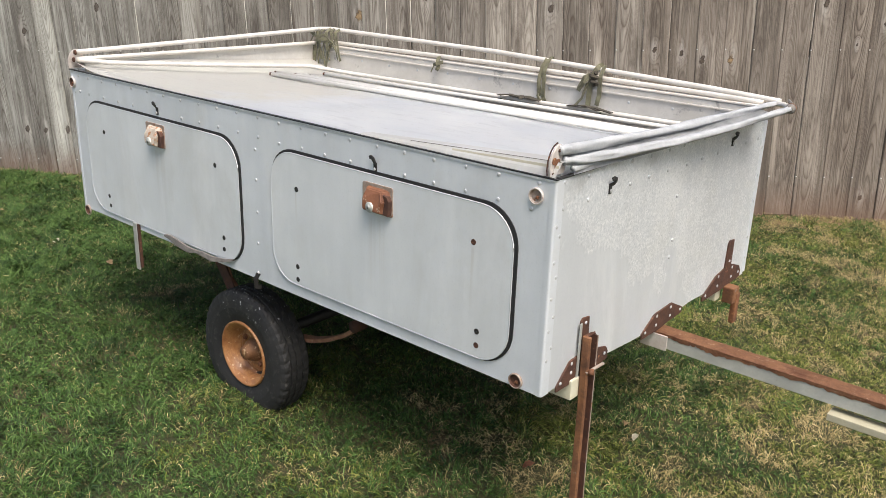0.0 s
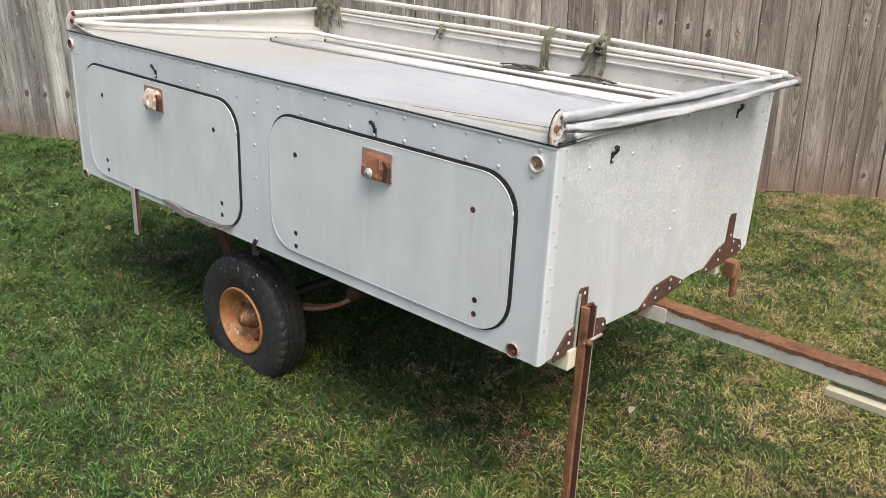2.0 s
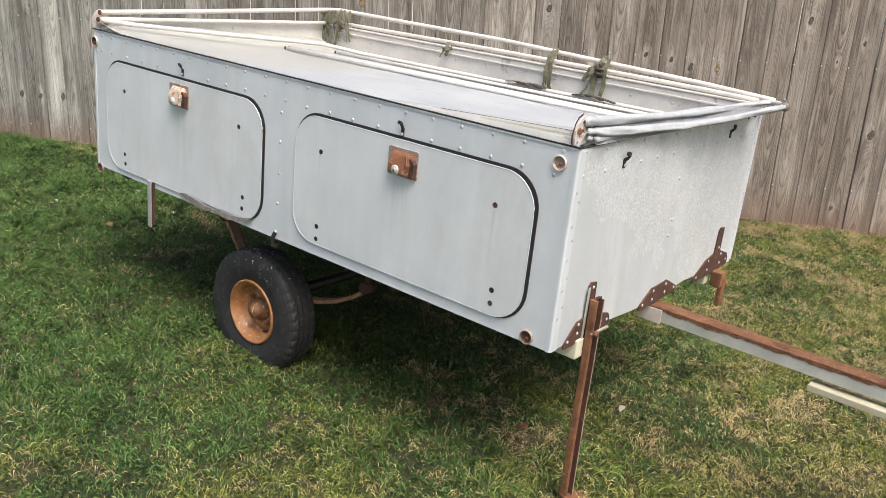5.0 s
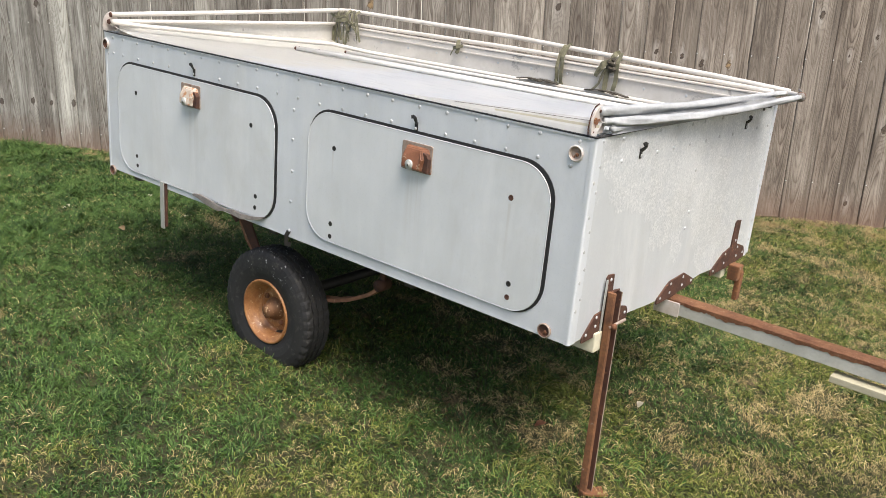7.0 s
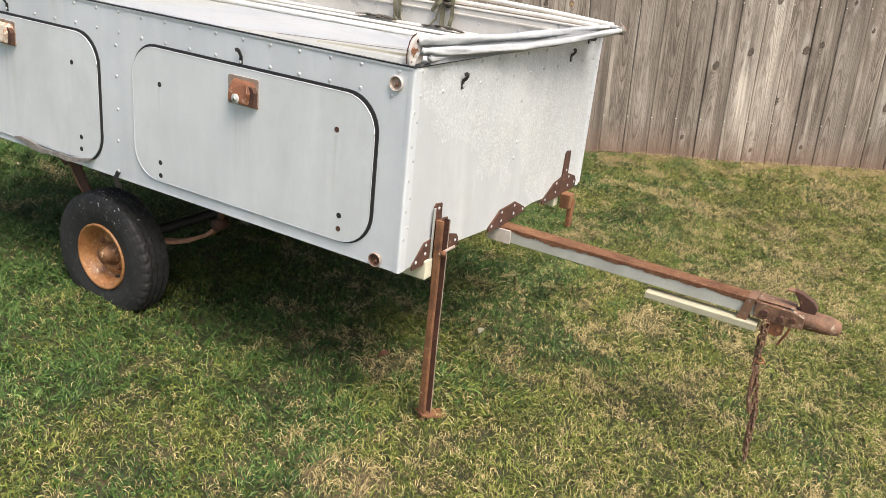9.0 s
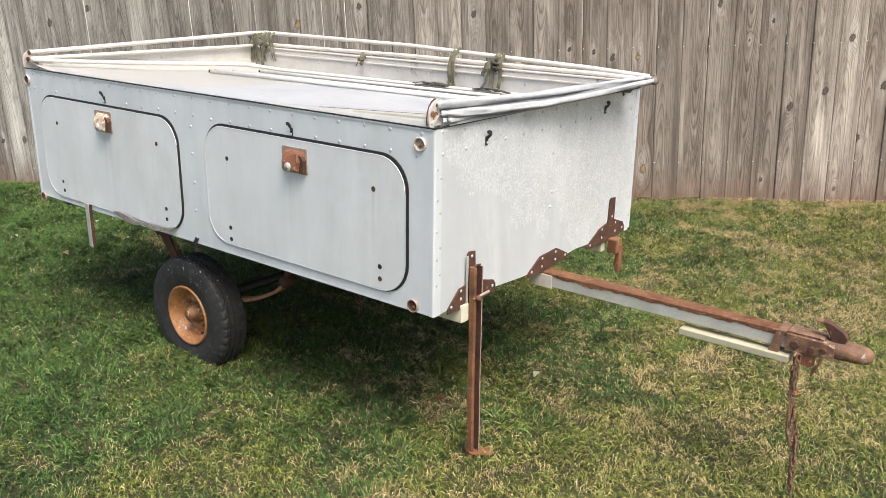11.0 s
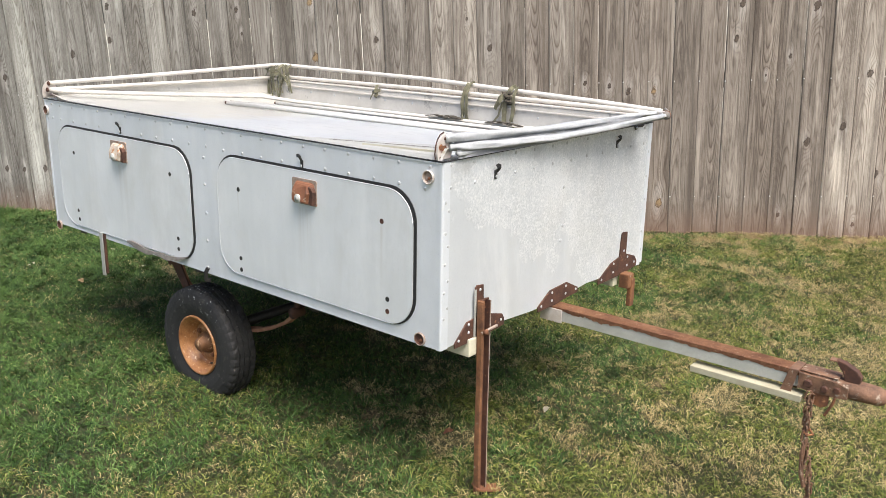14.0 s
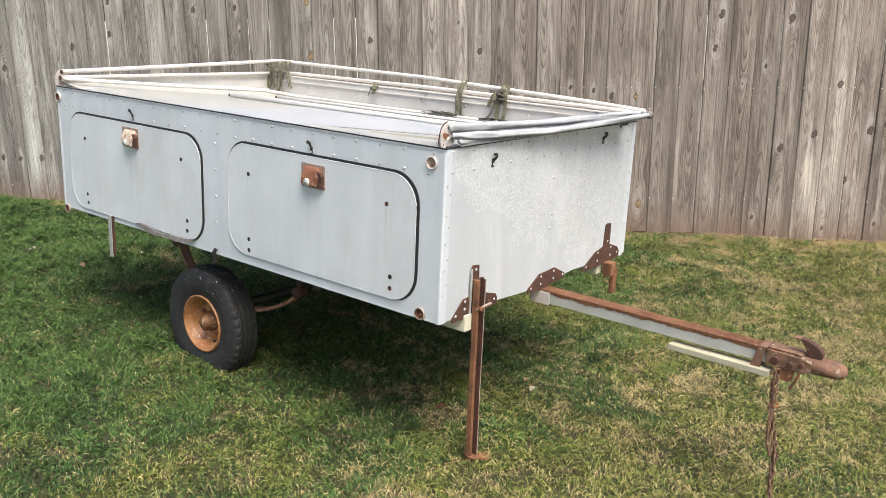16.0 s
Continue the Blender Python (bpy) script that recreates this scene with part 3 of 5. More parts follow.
def corner_angle(x, y, sx, sy):
    """A rolled strip round a corner of the box, with a flange on the end panel; sx, sy point outwards."""
    bm = bmesh.new()
    r, t = 0.005, 0.0014
    cx, cy = x - sx * r, y - sy * r
    outer = [(x - sx * 0.014, y + sy * t)] + [(cx + sx * (r + t) * math.sin(a), cy + sy * (r + t) * math.cos(a)) for a in [radians(15 * i) for i in range(7)]] + [(x + sx * t, y - sy * 0.030)]
    inner = [(x - sx * 0.0004, y - sy * 0.030)] + [(cx + sx * (r - 0.001) * math.sin(a), cy + sy * (r - 0.001) * math.cos(a)) for a in [radians(90 - 30 * i) for i in range(4)]] + [(x - sx * 0.014, y - sy * 0.0004)]
    o = outer + inner
    lo = [bm.verts.new((u, v, LOW - 0.003)) for u, v in o]
    hi = [bm.verts.new((u, v, HIGH - 0.002)) for u, v in o]
    k = len(o)
    bm.faces.new(lo), bm.faces.new(hi)
    for i in range(k):
        bm.faces.new((lo[i], lo[(i + 1) % k], hi[(i + 1) % k], hi[i]))
    bmesh.ops.recalc_face_normals(bm, faces=bm.faces)
    return part("corner_angle", bm, METAL, trailer)


for cx, cy, sx, sy in ((0, 0, 1, -1), (0, WIDTH, 1, 1), (-LENGTH, 0, -1, -1), (-LENGTH, WIDTH, -1, 1)):
    corner_angle(cx, cy, sx, sy)

# top edge: black seal and a bright lip above it
part("edge_seal", box((-LENGTH - 0.002, -0.004, HIGH - 0.001), (0.003, 0.006, HIGH + 0.0020), 0.0006), GASKET, trailer, "black rubber edge seal")
part("edge_lip", box((-LENGTH + 0.004, -0.0032, HIGH - 0.0062), (-0.004, -0.0005, HIGH - 0.0015), 0.0005), METAL_END, trailer)
part("edge_seal", box((-0.010, 0.012, HIGH - 0.001), (0.0025, WIDTH, HIGH + 0.0020), 0.0006), GASKET, trailer)

bm = bmesh.new()
ends = [[bm.verts.new((x, y, z)) for y, z in ((-0.0004, LOW + 0.003), (-0.0010, LOW + 0.001), (-0.0010, LOW - 0.002), (0.006, LOW - 0.003), (0.006, LOW + 0.0005), (-0.0002, LOW + 0.0005))] for x in (-LENGTH + 0.012, -0.015)]
for i in range(6):
    bm.faces.new((ends[0][i], ends[0][(i + 1) % 6], ends[1][(i + 1) % 6], ends[1][i]))
bm.faces.new(ends[0]), bm.faces.new(ends[1])
bmesh.ops.recalc_face_normals(bm, faces=bm.faces)
part("bottom_lip", bm, METAL_END, trailer, "bright folded lower edge")

# rivets, all on one mesh
first_rivet = part("rivet", dome(0.0058, 0.0028), RIVET, side, smooth=True)
first_rivet.matrix_local = pose(-0.16, 0, 1.019, 90)


def rivets(parent, places, towards):
    for at in places:
        if towards == "y":
            m = pose(at[0], 0.0, at[1], 90, 0, random.uniform(-20, 20))
        else:
            m = pose(0.0, at[0], at[1], 0, 90, 0)
        same("rivet", first_rivet, parent, m)


jig = lambda: random.uniform(-0.003, 0.003)
xs = [-0.16 - 0.1 * i for i in range(1, 20)]
rivets(side, [(x + jig(), 1.018 + jig() * 0.6) for x in xs + [-2.13]], "y")
rivets(side, [(x + jig(), 0.959 + jig() * 0.6) for x in [-0.16] + xs + [-2.13] if abs(x + 0.56) > 0.02 and abs(x + 1.60) > 0.06], "y")
rivets(side, [(-1.078 + jig(), z) for z in (0.920, 0.825, 0.722, 0.620)], "y")
rivets(side, [(-0.063, 0.957), (-0.045, 1.020), (-2.165, 0.955)], "y")
rivets(front, [(y + jig(), 1.024 + jig() * 0.6) for y in (0.035, 0.137, 0.337, 0.433, 0.537, 0.623, 0.75, 1.16)], "x")
rivets(front, [(y + jig(), 0.965 + jig() * 0.6) for y in (0.035, 0.137, 0.338, 0.434, 0.542, 0.650, 0.748, 0.855, 1.059, 1.160)], "x")
rivets(front, [(0.012 + jig(), z) for z in (0.925, 0.838, 0.749, 0.667, 0.59)] + [(1.200 + jig(), z) for z in (0.929, 0.836, 0.747, 0.622, 0.55)], "x")
rivets(front, [(0.028 + jig(), z) for z in (0.90, 0.80, 0.70, 0.62)] + [(0.615, 0.88), (0.613, 0.70), (0.62, 0.75)], "x")


def hatch(x0, z0, x1, z1, holes, latch_x, label):
    """A hatch door: a thin plate on a black seal set off up and right to fit the camera's view, with bolt holes and a
    rusty latch.
    """
    door = part("hatch_door", slab(rounded(x0 + 0.004, z0 + 0.004, x1 - 0.004, z1 - 0.004, 0.095), "y", (-0.0055, -0.001), 0.0015), METAL_DOOR, trailer, label)
    part("seal", slab(rounded(x0 + 0.001, z0 - 0.0005, x1 + 0.007, z1 + 0.006, 0.100), "y", (-0.0028, 0.002), 0.0008), GASKET, door, "black rubber hatch seal")
    rim = rounded(x0 + 0.003, z0 + 0.002, x1 - 0.004, z1 - 0.004, 0.096)
    ring = sweep([(u, -0.0045, w) for u, w in rim + rim[:2]], circle(0.0018, 6), up=(0, 1, 0))
    part("rim", ring, METAL_END, door, "bright raised rim", True)
    for hx, hz in holes:
        b = turned([(0.0002, 0.0), (0.0080, 0.0), (0.0078, -0.0012), (0.0060, -0.0016), (0.0002, -0.0006)], 12)
        h = part("bolt_head", b, BLACK if hz < 0.8 and hx > -0.3 and hz > 0.6 or hx < -0.8 else DARK_RUST, door)
        h.matrix_local = pose(hx + 0.004, -0.0050, hz - 0.001)
    lx, lz = latch_x, -0.006

    def broad(bm):
        """Draws a latch piece out in width and down in height."""
        for v in bm.verts:
            v.co.x, v.co.z = lx + (v.co.x - lx) * 1.24, 0.877 + (v.co.z - 0.877) * 0.88
        return bm

    part("latch_plate", broad(slab(rounded(lx - 0.046, 0.838 + lz, lx + 0.044, 0.930 + lz, 0.006, 3), "y", (-0.0085, -0.0050), 0.001)), PLATE, door, "rusted steel latch plate")
    bm = bmesh.new()
    a, b, lo, hi = lx - 0.034, lx + 0.040, 0.846 + lz, 0.920 + lz
    pts = [(a + 0.004, -0.008, hi), (b - 0.006, -0.008, hi), (b, -0.008, hi - 0.022), (b - 0.002, -0.008, lo - 0.004), (a, -0.008, lo), (a, -0.008, hi - 0.02)]
    outer = [(a + 0.008, -0.016, hi - 0.006), (b - 0.022, -0.018, hi - 0.006), (b - 0.014, -0.031, hi - 0.036), (b - 0.022, -0.031, lo + 0.004), (a + 0.003, -0.030, lo + 0.006), (a + 0.004, -0.030, hi - 0.034)]
    one, two = [bm.verts.new(p) for p in pts], [bm.verts.new(p) for p in outer]
    bm.faces.new(two)
    for i in range(6):
        bm.faces.new((one[i], one[(i + 1) % 6], two[(i + 1) % 6], two[i]))
    bmesh.ops.recalc_face_normals(bm, faces=bm.faces)
    bmesh.ops.bevel(bm, geom=[e for e in bm.edges if not e.is_boundary], offset=0.0025, segments=2, affect="EDGES")
    part("latch_handle", broad(bm), LATCH if latch_x > -1 else PALE_LATCH, door, "rust-brown folded latch handle")
    # dark slab added for the shade on the handle's right side
    flank = slab([(b - 0.014, hi - 0.012), (b - 0.003, hi - 0.016), (b + 0.003, hi - 0.030), (b + 0.001, lo - 0.002), (b - 0.014, lo + 0.002), (b - 0.008, hi - 0.034)], "y", (-0.023, -0.008), 0.001)
    part("latch_flank", broad(flank), DARK_RUST, door, "dark slab put in for the shaded flank of the latch")
    b = turned([(0.0002, -0.034), (0.0035, -0.034), (0.0040, -0.0315), (0.0120, -0.0325), (0.0145, -0.030), (0.0150, -0.020)], 16)
    k = part("lock_cylinder", b, GALVANISED, door, "dull metal key cylinder", True)
    k.matrix_local = pose(lx - 0.010, 0, 0.864 + lz)
    part("key_slot", box((-0.0012, -0.0346, -0.0035), (0.0012, -0.0338, 0.0035)), BLACK, k)
    return door


hatch(-1.002, 0.534, -0.098, 0.944, [(-0.886, 0.837), (-0.225, 0.840), (-0.203, 0.609), (-0.203, 0.571), (-0.889, 0.597), (-0.889, 0.556)], -0.547, "closed aluminium hatch door with a rusty latch")
hatch(-2.100, 0.520, -1.158, 0.937, [(-1.974, 0.833), (-1.285, 0.835), (-1.258, 0.598), (-1.260, 0.558), (-1.981, 0.588), (-1.978, 0.551)], -1.615, "closed aluminium hatch door with a paler rusty latch")

# frayed seal hanging out under the rear hatch
sag = [(-1.60, -0.010, 0.524), (-1.56, -0.016, 0.528), (-1.50, -0.022, 0.522), (-1.44, -0.022, 0.514), (-1.395, -0.017, 0.516), (-1.36, -0.020, 0.519), (-1.31, -0.020, 0.515), (-1.25, -0.014, 0.522), (-1.20, -0.009, 0.535)]
bm = bmesh.new()
widths = (0.003, 0.008, 0.012, 0.010, 0.004, 0.008, 0.009, 0.006, 0.003)
rings = [[bm.verts.new((p[0], p[1] + dy * 0.5, p[2] + dz * w)) for dy, dz in ((-0.012, -1), (0.006, -0.8), (0.006, 0.8), (-0.010, 1))] for p, w in zip(sag, widths)]
for one, two in zip(rings, rings[1:]):
    for i in range(4):
        bm.faces.new((one[i], one[(i + 1) % 4], two[(i + 1) % 4], two[i]))
bmesh.ops.recalc_face_normals(bm, faces=bm.faces)
part("loose_seal", bm, OLD_SEAL, trailer, "frayed grey rubber seal hanging loose")


def tie_hook(at, turn):
    """A small black hook for the cover's cord, on its screwed foot."""
    m = pose(*at, 0, 0, turn)
    bm = bmesh.new()
    add_box(bm, (-0.0055, -0.0035, -0.024), (0.0055, 0.0, 0.002), 0.001)
    sweep([(0, -0.002, -0.003), (0.003, -0.008, 0.003), (0.005, -0.012, 0.009), (0.003, -0.014, 0.015), (-0.004, -0.013, 0.018), (-0.010, -0.012, 0.015)], flat(0.009, 0.0045), up=(0, -1, 0.2), bm=bm)
    hook = part("tie_hook", bm, BLACK, trailer, "small black tie-down hook")
    hook.matrix_local = m
    s = part("screw", dome(0.005, 0.003), RIVET, hook)
    s.matrix_local = pose(0, -0.0045, -0.016, 90)
    return hook


far_hook = tie_hook((0.002, 1.095, 1.040), 90)
far_hook.matrix_local = pose(0.004, 1.095, 1.036, 0, 0, 90) @ pose(0, 0, 0, 0, 65, 0)
for at, turn in (((-0.563, 0.0, 0.972), 0), ((-1.602, 0.0, 0.972), 0), ((0.0, 0.236, 0.984), 90), ((0.0, 0.953, 0.995), 90)):
    tie_hook(at, turn)


def cup(at, rusty):
    """A flanged cup let into the side, with a screw in it."""
    b = turned([(0.0200, 0.0025), (0.0200, -0.003), (0.0188, -0.0045), (0.0168, -0.0040), (0.0140, 0.0018), (0.0002, 0.0022)], 24)
    c = part("corner_cup", b, PLATE if rusty else CUP, trailer, "round flanged cup, rusted" if rusty else "round flanged aluminium cup", True)
    c.matrix_local = pose(*at)
    part("cup_floor", turned([(0.0002, 0.0014), (0.0136, 0.0010), (0.0164, -0.0036)], 20), DARK_RUST if rusty or at[0] < -1 else PLATE, c)
    s = part("screw", dome(0.007, 0.006, 10), RUST, c)
    s.matrix_local = pose(0.003, 0.0012, -0.003, 90) @ Matrix.Scale(0.7, 4)


for at, rusty in (((-0.050, -0.003, 0.990), False), ((-0.074, -0.003, 0.516), True), ((-2.175, -0.003, 0.990), False), ((-2.160, -0.003, 0.492), True)):
    cup(at, rusty)

# ---------------------------------------------------------------- top: tray, flaps, caps and tubes
def tray_height(x, y):
    z = 1.037 - 0.072 * y
    right = max(0.0, 1 + x / 0.95)
    left = max(0.0, 1 - (x + LENGTH) / 0.55)
    ridge = 0.012 * left ** 1.3
    if y < 0.045:
        k = math.sin(min(1, y / 0.045) * math.pi / 2)
    else:
        k = max(0.0, 1 - (y - 0.045) / (0.16 + 0.25 * left)) ** 1.6
    lift = 0.05 * max(0.0, 1 - (x + LENGTH) / 0.22) ** 2 + 0.03 * max(0.0, 1 + x / 0.10) ** 2
    wrinkle = 0.0025 * math.sin(3.1 * x + 6 * y) + 0.0015 * math.sin(11 * x - 4 * y)
    return z + ridge * k + lift * (1 - k) + wrinkle * min(1, y / 0.1)


def build_tray():
    bm = bmesh.new()
    us = [-LENGTH + 0.010 + (LENGTH - 0.026) * i / 80 for i in range(81)]
    vs = [0.004, 0.012, 0.022, 0.034, 0.045, 0.055, 0.07, 0.09, 0.12, 0.16, 0.2, 0.26, 0.34, 0.44, 0.55, 0.68, 0.82, 0.96, 1.1, WIDTH - 0.016]
    grid = [[bm.verts.new((u, v, tray_height(u, v) + (0.0025 if v < 0.05 else 0.0))) for u in us] for v in vs]
    for r0, r1 in zip(grid, grid[1:]):
        for i in range(len(us) - 1):
            bm.faces.new((r0[i], r0[i + 1], r1[i + 1], r1[i]))
    bmesh.ops.solidify(bm, geom=bm.faces[:], thickness=0.003)
    bmesh.ops.recalc_face_normals(bm, faces=bm.faces)
    return part("tray", bm, COVER, trailer, "bluish white painted tray, yellowed with age, rod shade painted in brown", True)


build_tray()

def near_flap():
    """The low skirt by the corner plate: it leans in and dies away along the edge."""
    bm = bmesh.new()
    rows = []
    n = 44
    for i in range(n + 1):
        x = -0.004 - 0.62 * i / n
        h = max(0.02, 1 + x / 0.63)
        sag = 0.0008 * math.sin(19 * x)
        rows.append([bm.verts.new(p) for p in ((x, -0.001, HIGH + 0.0032), (x, 0.006 * h, HIGH + 0.0045 + 0.012 * h), (x, 0.020 * h + 0.002, HIGH + 0.0050 + 0.030 * h + sag), (x, 0.060 * h + 0.016, HIGH + 0.0048 + 0.030 * h), (x, 0.12 * h + 0.05, HIGH + 0.0005 + 0.012 * h))])
    for one, two in zip(rows, rows[1:]):
        for i in range(4):
            bm.faces.new((one[i], one[i + 1], two[i + 1], two[i]))
    bmesh.ops.solidify(bm, geom=bm.faces[:], thickness=0.0012)
    bmesh.ops.recalc_face_normals(bm, faces=bm.faces)
    flap = part("near_flap", bm, VINYL, trailer, "off-white skirt rising to the corner plate")
    # thin dark rod put in for the shade of the flap's crease
    crease_path = [(-0.006 - 0.55 * i / 20, 0.020 * max(0.02, 1 - (0.006 + 0.55 * i / 20) / 0.63) + 0.0015, HIGH + 0.0058 + 0.030 * max(0.02, 1 - (0.006 + 0.55 * i / 20) / 0.63)) for i in range(21)]
    part("flap_seam", sweep(crease_path[:17], circle(0.0007, 6)), OLD_SEAL, flap, "dark line put in for the shaded crease", True)
    stripe = [(x, 0.55 * y - 0.0012, HIGH + 0.0052 + 0.60 * (z - HIGH - 0.0052)) for x, y, z in crease_path[:12]]
    band = bmesh.new()
    edges = [[band.verts.new((x, y - 0.0006, z - 0.30 * (z - HIGH))), band.verts.new((x, y + 0.0020, z + 0.22 * (z - HIGH)))] for x, y, z in stripe]
    for one, two in zip(edges, edges[1:]):
        band.faces.new((one[0], one[1], two[1], two[0]))
    bmesh.ops.solidify(band, geom=band.faces[:], thickness=0.0008)
    part("flap_stripe", band, YELLOWED, flap, "yellowed stripe")
    return flap


near_flap()

# inner walls of the tray, at the far side and the closed end
far = part("tray_wall", box((-LENGTH + 0.014, WIDTH - 0.030, 0.93), (-0.016, WIDTH - 0.016, 1.056), 0.002), WALL, trailer, "off-white inner wall with rivets")
part("tray_wall", box((-LENGTH + 0.014, 0.05, 0.93), (-LENGTH + 0.024, WIDTH - 0.032, 1.066), 0.002), WALL, trailer)
part("tray_lip", box((-LENGTH, WIDTH - 0.034, 1.057), (-0.002, WIDTH + 0.004, 1.064), 0.002), TUBE, trailer)
part("tray_lip", box((-LENGTH + 0.016, WIDTH - 0.037, 1.032), (-0.016, WIDTH - 0.0305, 1.038), 0.001), TUBE, trailer)
for i in range(12):
    r = same("rivet", first_rivet, far, pose(-0.15 - 0.17 * i, WIDTH - 0.030, 1.012 + random.uniform(-0.006, 0.006), 90))


def corner_cap(x, thick):
    """The curved end plate of the flap, with two holes and the ends of the tubes."""
    o = [(-0.003, 1.040), (-0.006, 1.056), (-0.004, 1.076), (0.003, 1.092), (0.014, 1.104), (0.028, 1.110), (0.038, 1.106), (0.043, 1.092), (0.054, 1.086), (0.058, 1.068), (0.054, 1.050), (0.050, 1.041)]
    return part("corner_cap", slab(o, "x", (x, x + thick), 0.0012), CAP, trailer, "curved corner plate, paint chipped to rust")


cap = corner_cap(-0.006, 0.006)
edge = sweep([(-0.006 - 0.001, y, z) for y, z in ((-0.006, 1.042), (-0.009, 1.057), (-0.006, 1.077), (0.001, 1.094), (0.012, 1.106), (0.028, 1.112))], flat(0.0035, 0.0014), up=(1, 0, 0))
part("rusty_edge", edge, DARK_RUST, cap)
for y, z, r in ((0.007, 1.074, 0.0085), (0.021, 1.069, 0.0095), (0.017, 1.062, 0.008)):
    part("rust_spot", turned([(0.0002, -0.0008), (r, -0.0006), (r * 0.96, 0.0)], 14, pose(0.0008, y, z, 0, 0, 90)), RUST, cap)
for y, z in ((0.024, 1.096), (0.046, 1.072), (0.006, 1.046)):
    part("bolt_head", turned([(0.0002, -0.003), (0.003, -0.003), (0.0042, -0.001), (0.0042, 0.0)], 10, pose(0.0008, y, z, 0, 0, 90)), DARK_RUST, cap)
cap.matrix_local = pose(-0.016, 0, 0)
cap2 = corner_cap(-LENGTH, 0.006)
for y, z in ((0.020, 1.100), (0.012, 1.074)):
    part("bolt_head", turned([(0.0002, -0.005), (0.008, -0.005), (0.010, -0.002), (0.010, 0.0)], 12, pose(-LENGTH + 0.03, y - 0.006, z, 0, 0, 0)), DARK_RUST, cap2)


def tube(points, r, material=None, name="frame_tube", label="cream-painted steel frame tube"):
    """A tube through points, softly bent."""
    path = []
    pts = [Vector(p) for p in points]
    for a, b in zip(pts, pts[1:]):
        path += [a.lerp(b, i / 6) for i in range(6)]
    path.append(pts[-1])
    return part(name, sweep(path, circle(r, 10)), material or TUBE, trailer, label, True)


def sleeve(points, r, seed):
    """A tube in loose vinyl: folds run along it and its girth swells and shrinks."""
    pts = [Vector(p) for p in points]
    path = []
    for a, b in zip(pts, pts[1:]):
        path += [a.lerp(b, i / 14) for i in range(14)]
    path.append(pts[-1])
    bm = bmesh.new()
    rings = []
    for i, p in enumerate(path):
        way = (path[min(i + 1, len(path) - 1)] - path[max(i - 1, 0)]).normalized()
        side_way = way.cross(Vector((0, 0, 1))).normalized()
        top = side_way.cross(way)
        ring = []
        for k in range(16):
            a = 2 * math.pi * k / 16
            fold = (1.0 - 0.22 * i / len(path)) * 1 + 0.56 * noise.noise((math.cos(a) * 2.0, math.sin(a) * 2.0 + 7 * seed, i * 0.07)) + 0.16 * noise.noise((math.cos(a) * 4, math.sin(a) * 4, i * 0.3 + seed))
            ring.append(bm.verts.new(p + (side_way * math.cos(a) * 1.05 + top * math.sin(a) * 0.95) * r * fold))
        rings.append(ring)
    for one, two in zip(rings, rings[1:]):
        for k in range(16):
            bm.faces.new((one[k], one[(k + 1) % 16], two[(k + 1) % 16], two[k]))
    bm.faces.new(rings[0]), bm.faces.new(rings[-1])
    bmesh.ops.recalc_face_normals(bm, faces=bm.faces)
    return part("sleeved_tube", bm, SLEEVE, trailer, "end tube in a crumpled grey vinyl sleeve", True)


tube([(-2.165, 0.020, 1.100), (-2.155, 0.5, 1.112), (-2.150, 1.10, 1.129), (-2.147, 1.19, 1.1315)], 0.0098)
tube([(-2.160, 0.016, 1.075), (-2.150, 0.5, 1.073), (-2.150, 1.19, 1.068)], 0.0088)
tube([(-2.150, 1.195, 1.1315), (-2.10, 1.225, 1.134), (-1.12, 1.225, 1.124), (-0.21, 1.222, 1.092), (0.03, 1.222, 1.079)], 0.0098)
tube([(-2.14, 1.212, 1.076), (-1.12, 1.212, 1.081), (-0.21, 1.212, 1.075), (-0.02, 1.212, 1.070)], 0.0088)
tube([(-2.165, 0.018, 1.072), (-2.06, 0.10, 1.066), (-1.98, 0.45, 1.040), (-1.90, 0.93, 1.006), (-1.75, 1.02, 0.985), (-1.1, 1.09, 0.976), (-0.15, 1.15, 0.972)], 0.0090)
sleeve([(-0.018, 0.026, 1.096), (-0.010, 0.06, 1.096), (-0.006, 0.27, 1.086), (0.002, 0.55, 1.078), (0.010, 0.80, 1.076), (0.022, 1.05, 1.077), (0.024, 1.20, 1.076)], 0.0125, 1)
sleeve([(-0.014, 0.040, 1.071), (0.004, 0.07, 1.070), (0.014, 0.235, 1.063), (0.034, 0.49, 1.056), (0.070, 0.76, 1.065), (0.094, 1.00, 1.077), (0.103, 1.11, 1.080)], 0.0112, 2)
sleeve([(0.005, 0.052, 1.054), (0.006, 0.20, 1.050), (0.012, 0.36, 1.050), (0.024, 0.50, 1.052)], 0.0065, 3)
tube([(0.024, 1.20, 1.076), (0.060, 1.17, 1.079), (0.103, 1.115, 1.080)], 0.0085)
knob = part("end_knob", turned([(0.0002, -0.020), (0.011, -0.019), (0.0145, -0.011), (0.0145, 0.006), (0.011, 0.014), (0.0002, 0.016)], 16, pose(0.103, 1.110, 1.080, 0, 0, 12)), OLD_SEAL, trailer, "grimy grey tube end stop", True)
part("clamp", turned([(0.0154, -0.004), (0.0162, 0.0), (0.0154, 0.004)], 16, pose(0.103, 1.110, 1.080, 0, 0, 12)), RUST, knob)
part("tie", sweep([(0.098, 1.118, 1.094), (0.085, 1.135, 1.100), (0.090, 1.150, 1.090)], circle(0.004, 6)), OLD_SEAL, knob, "knotted grey tie")


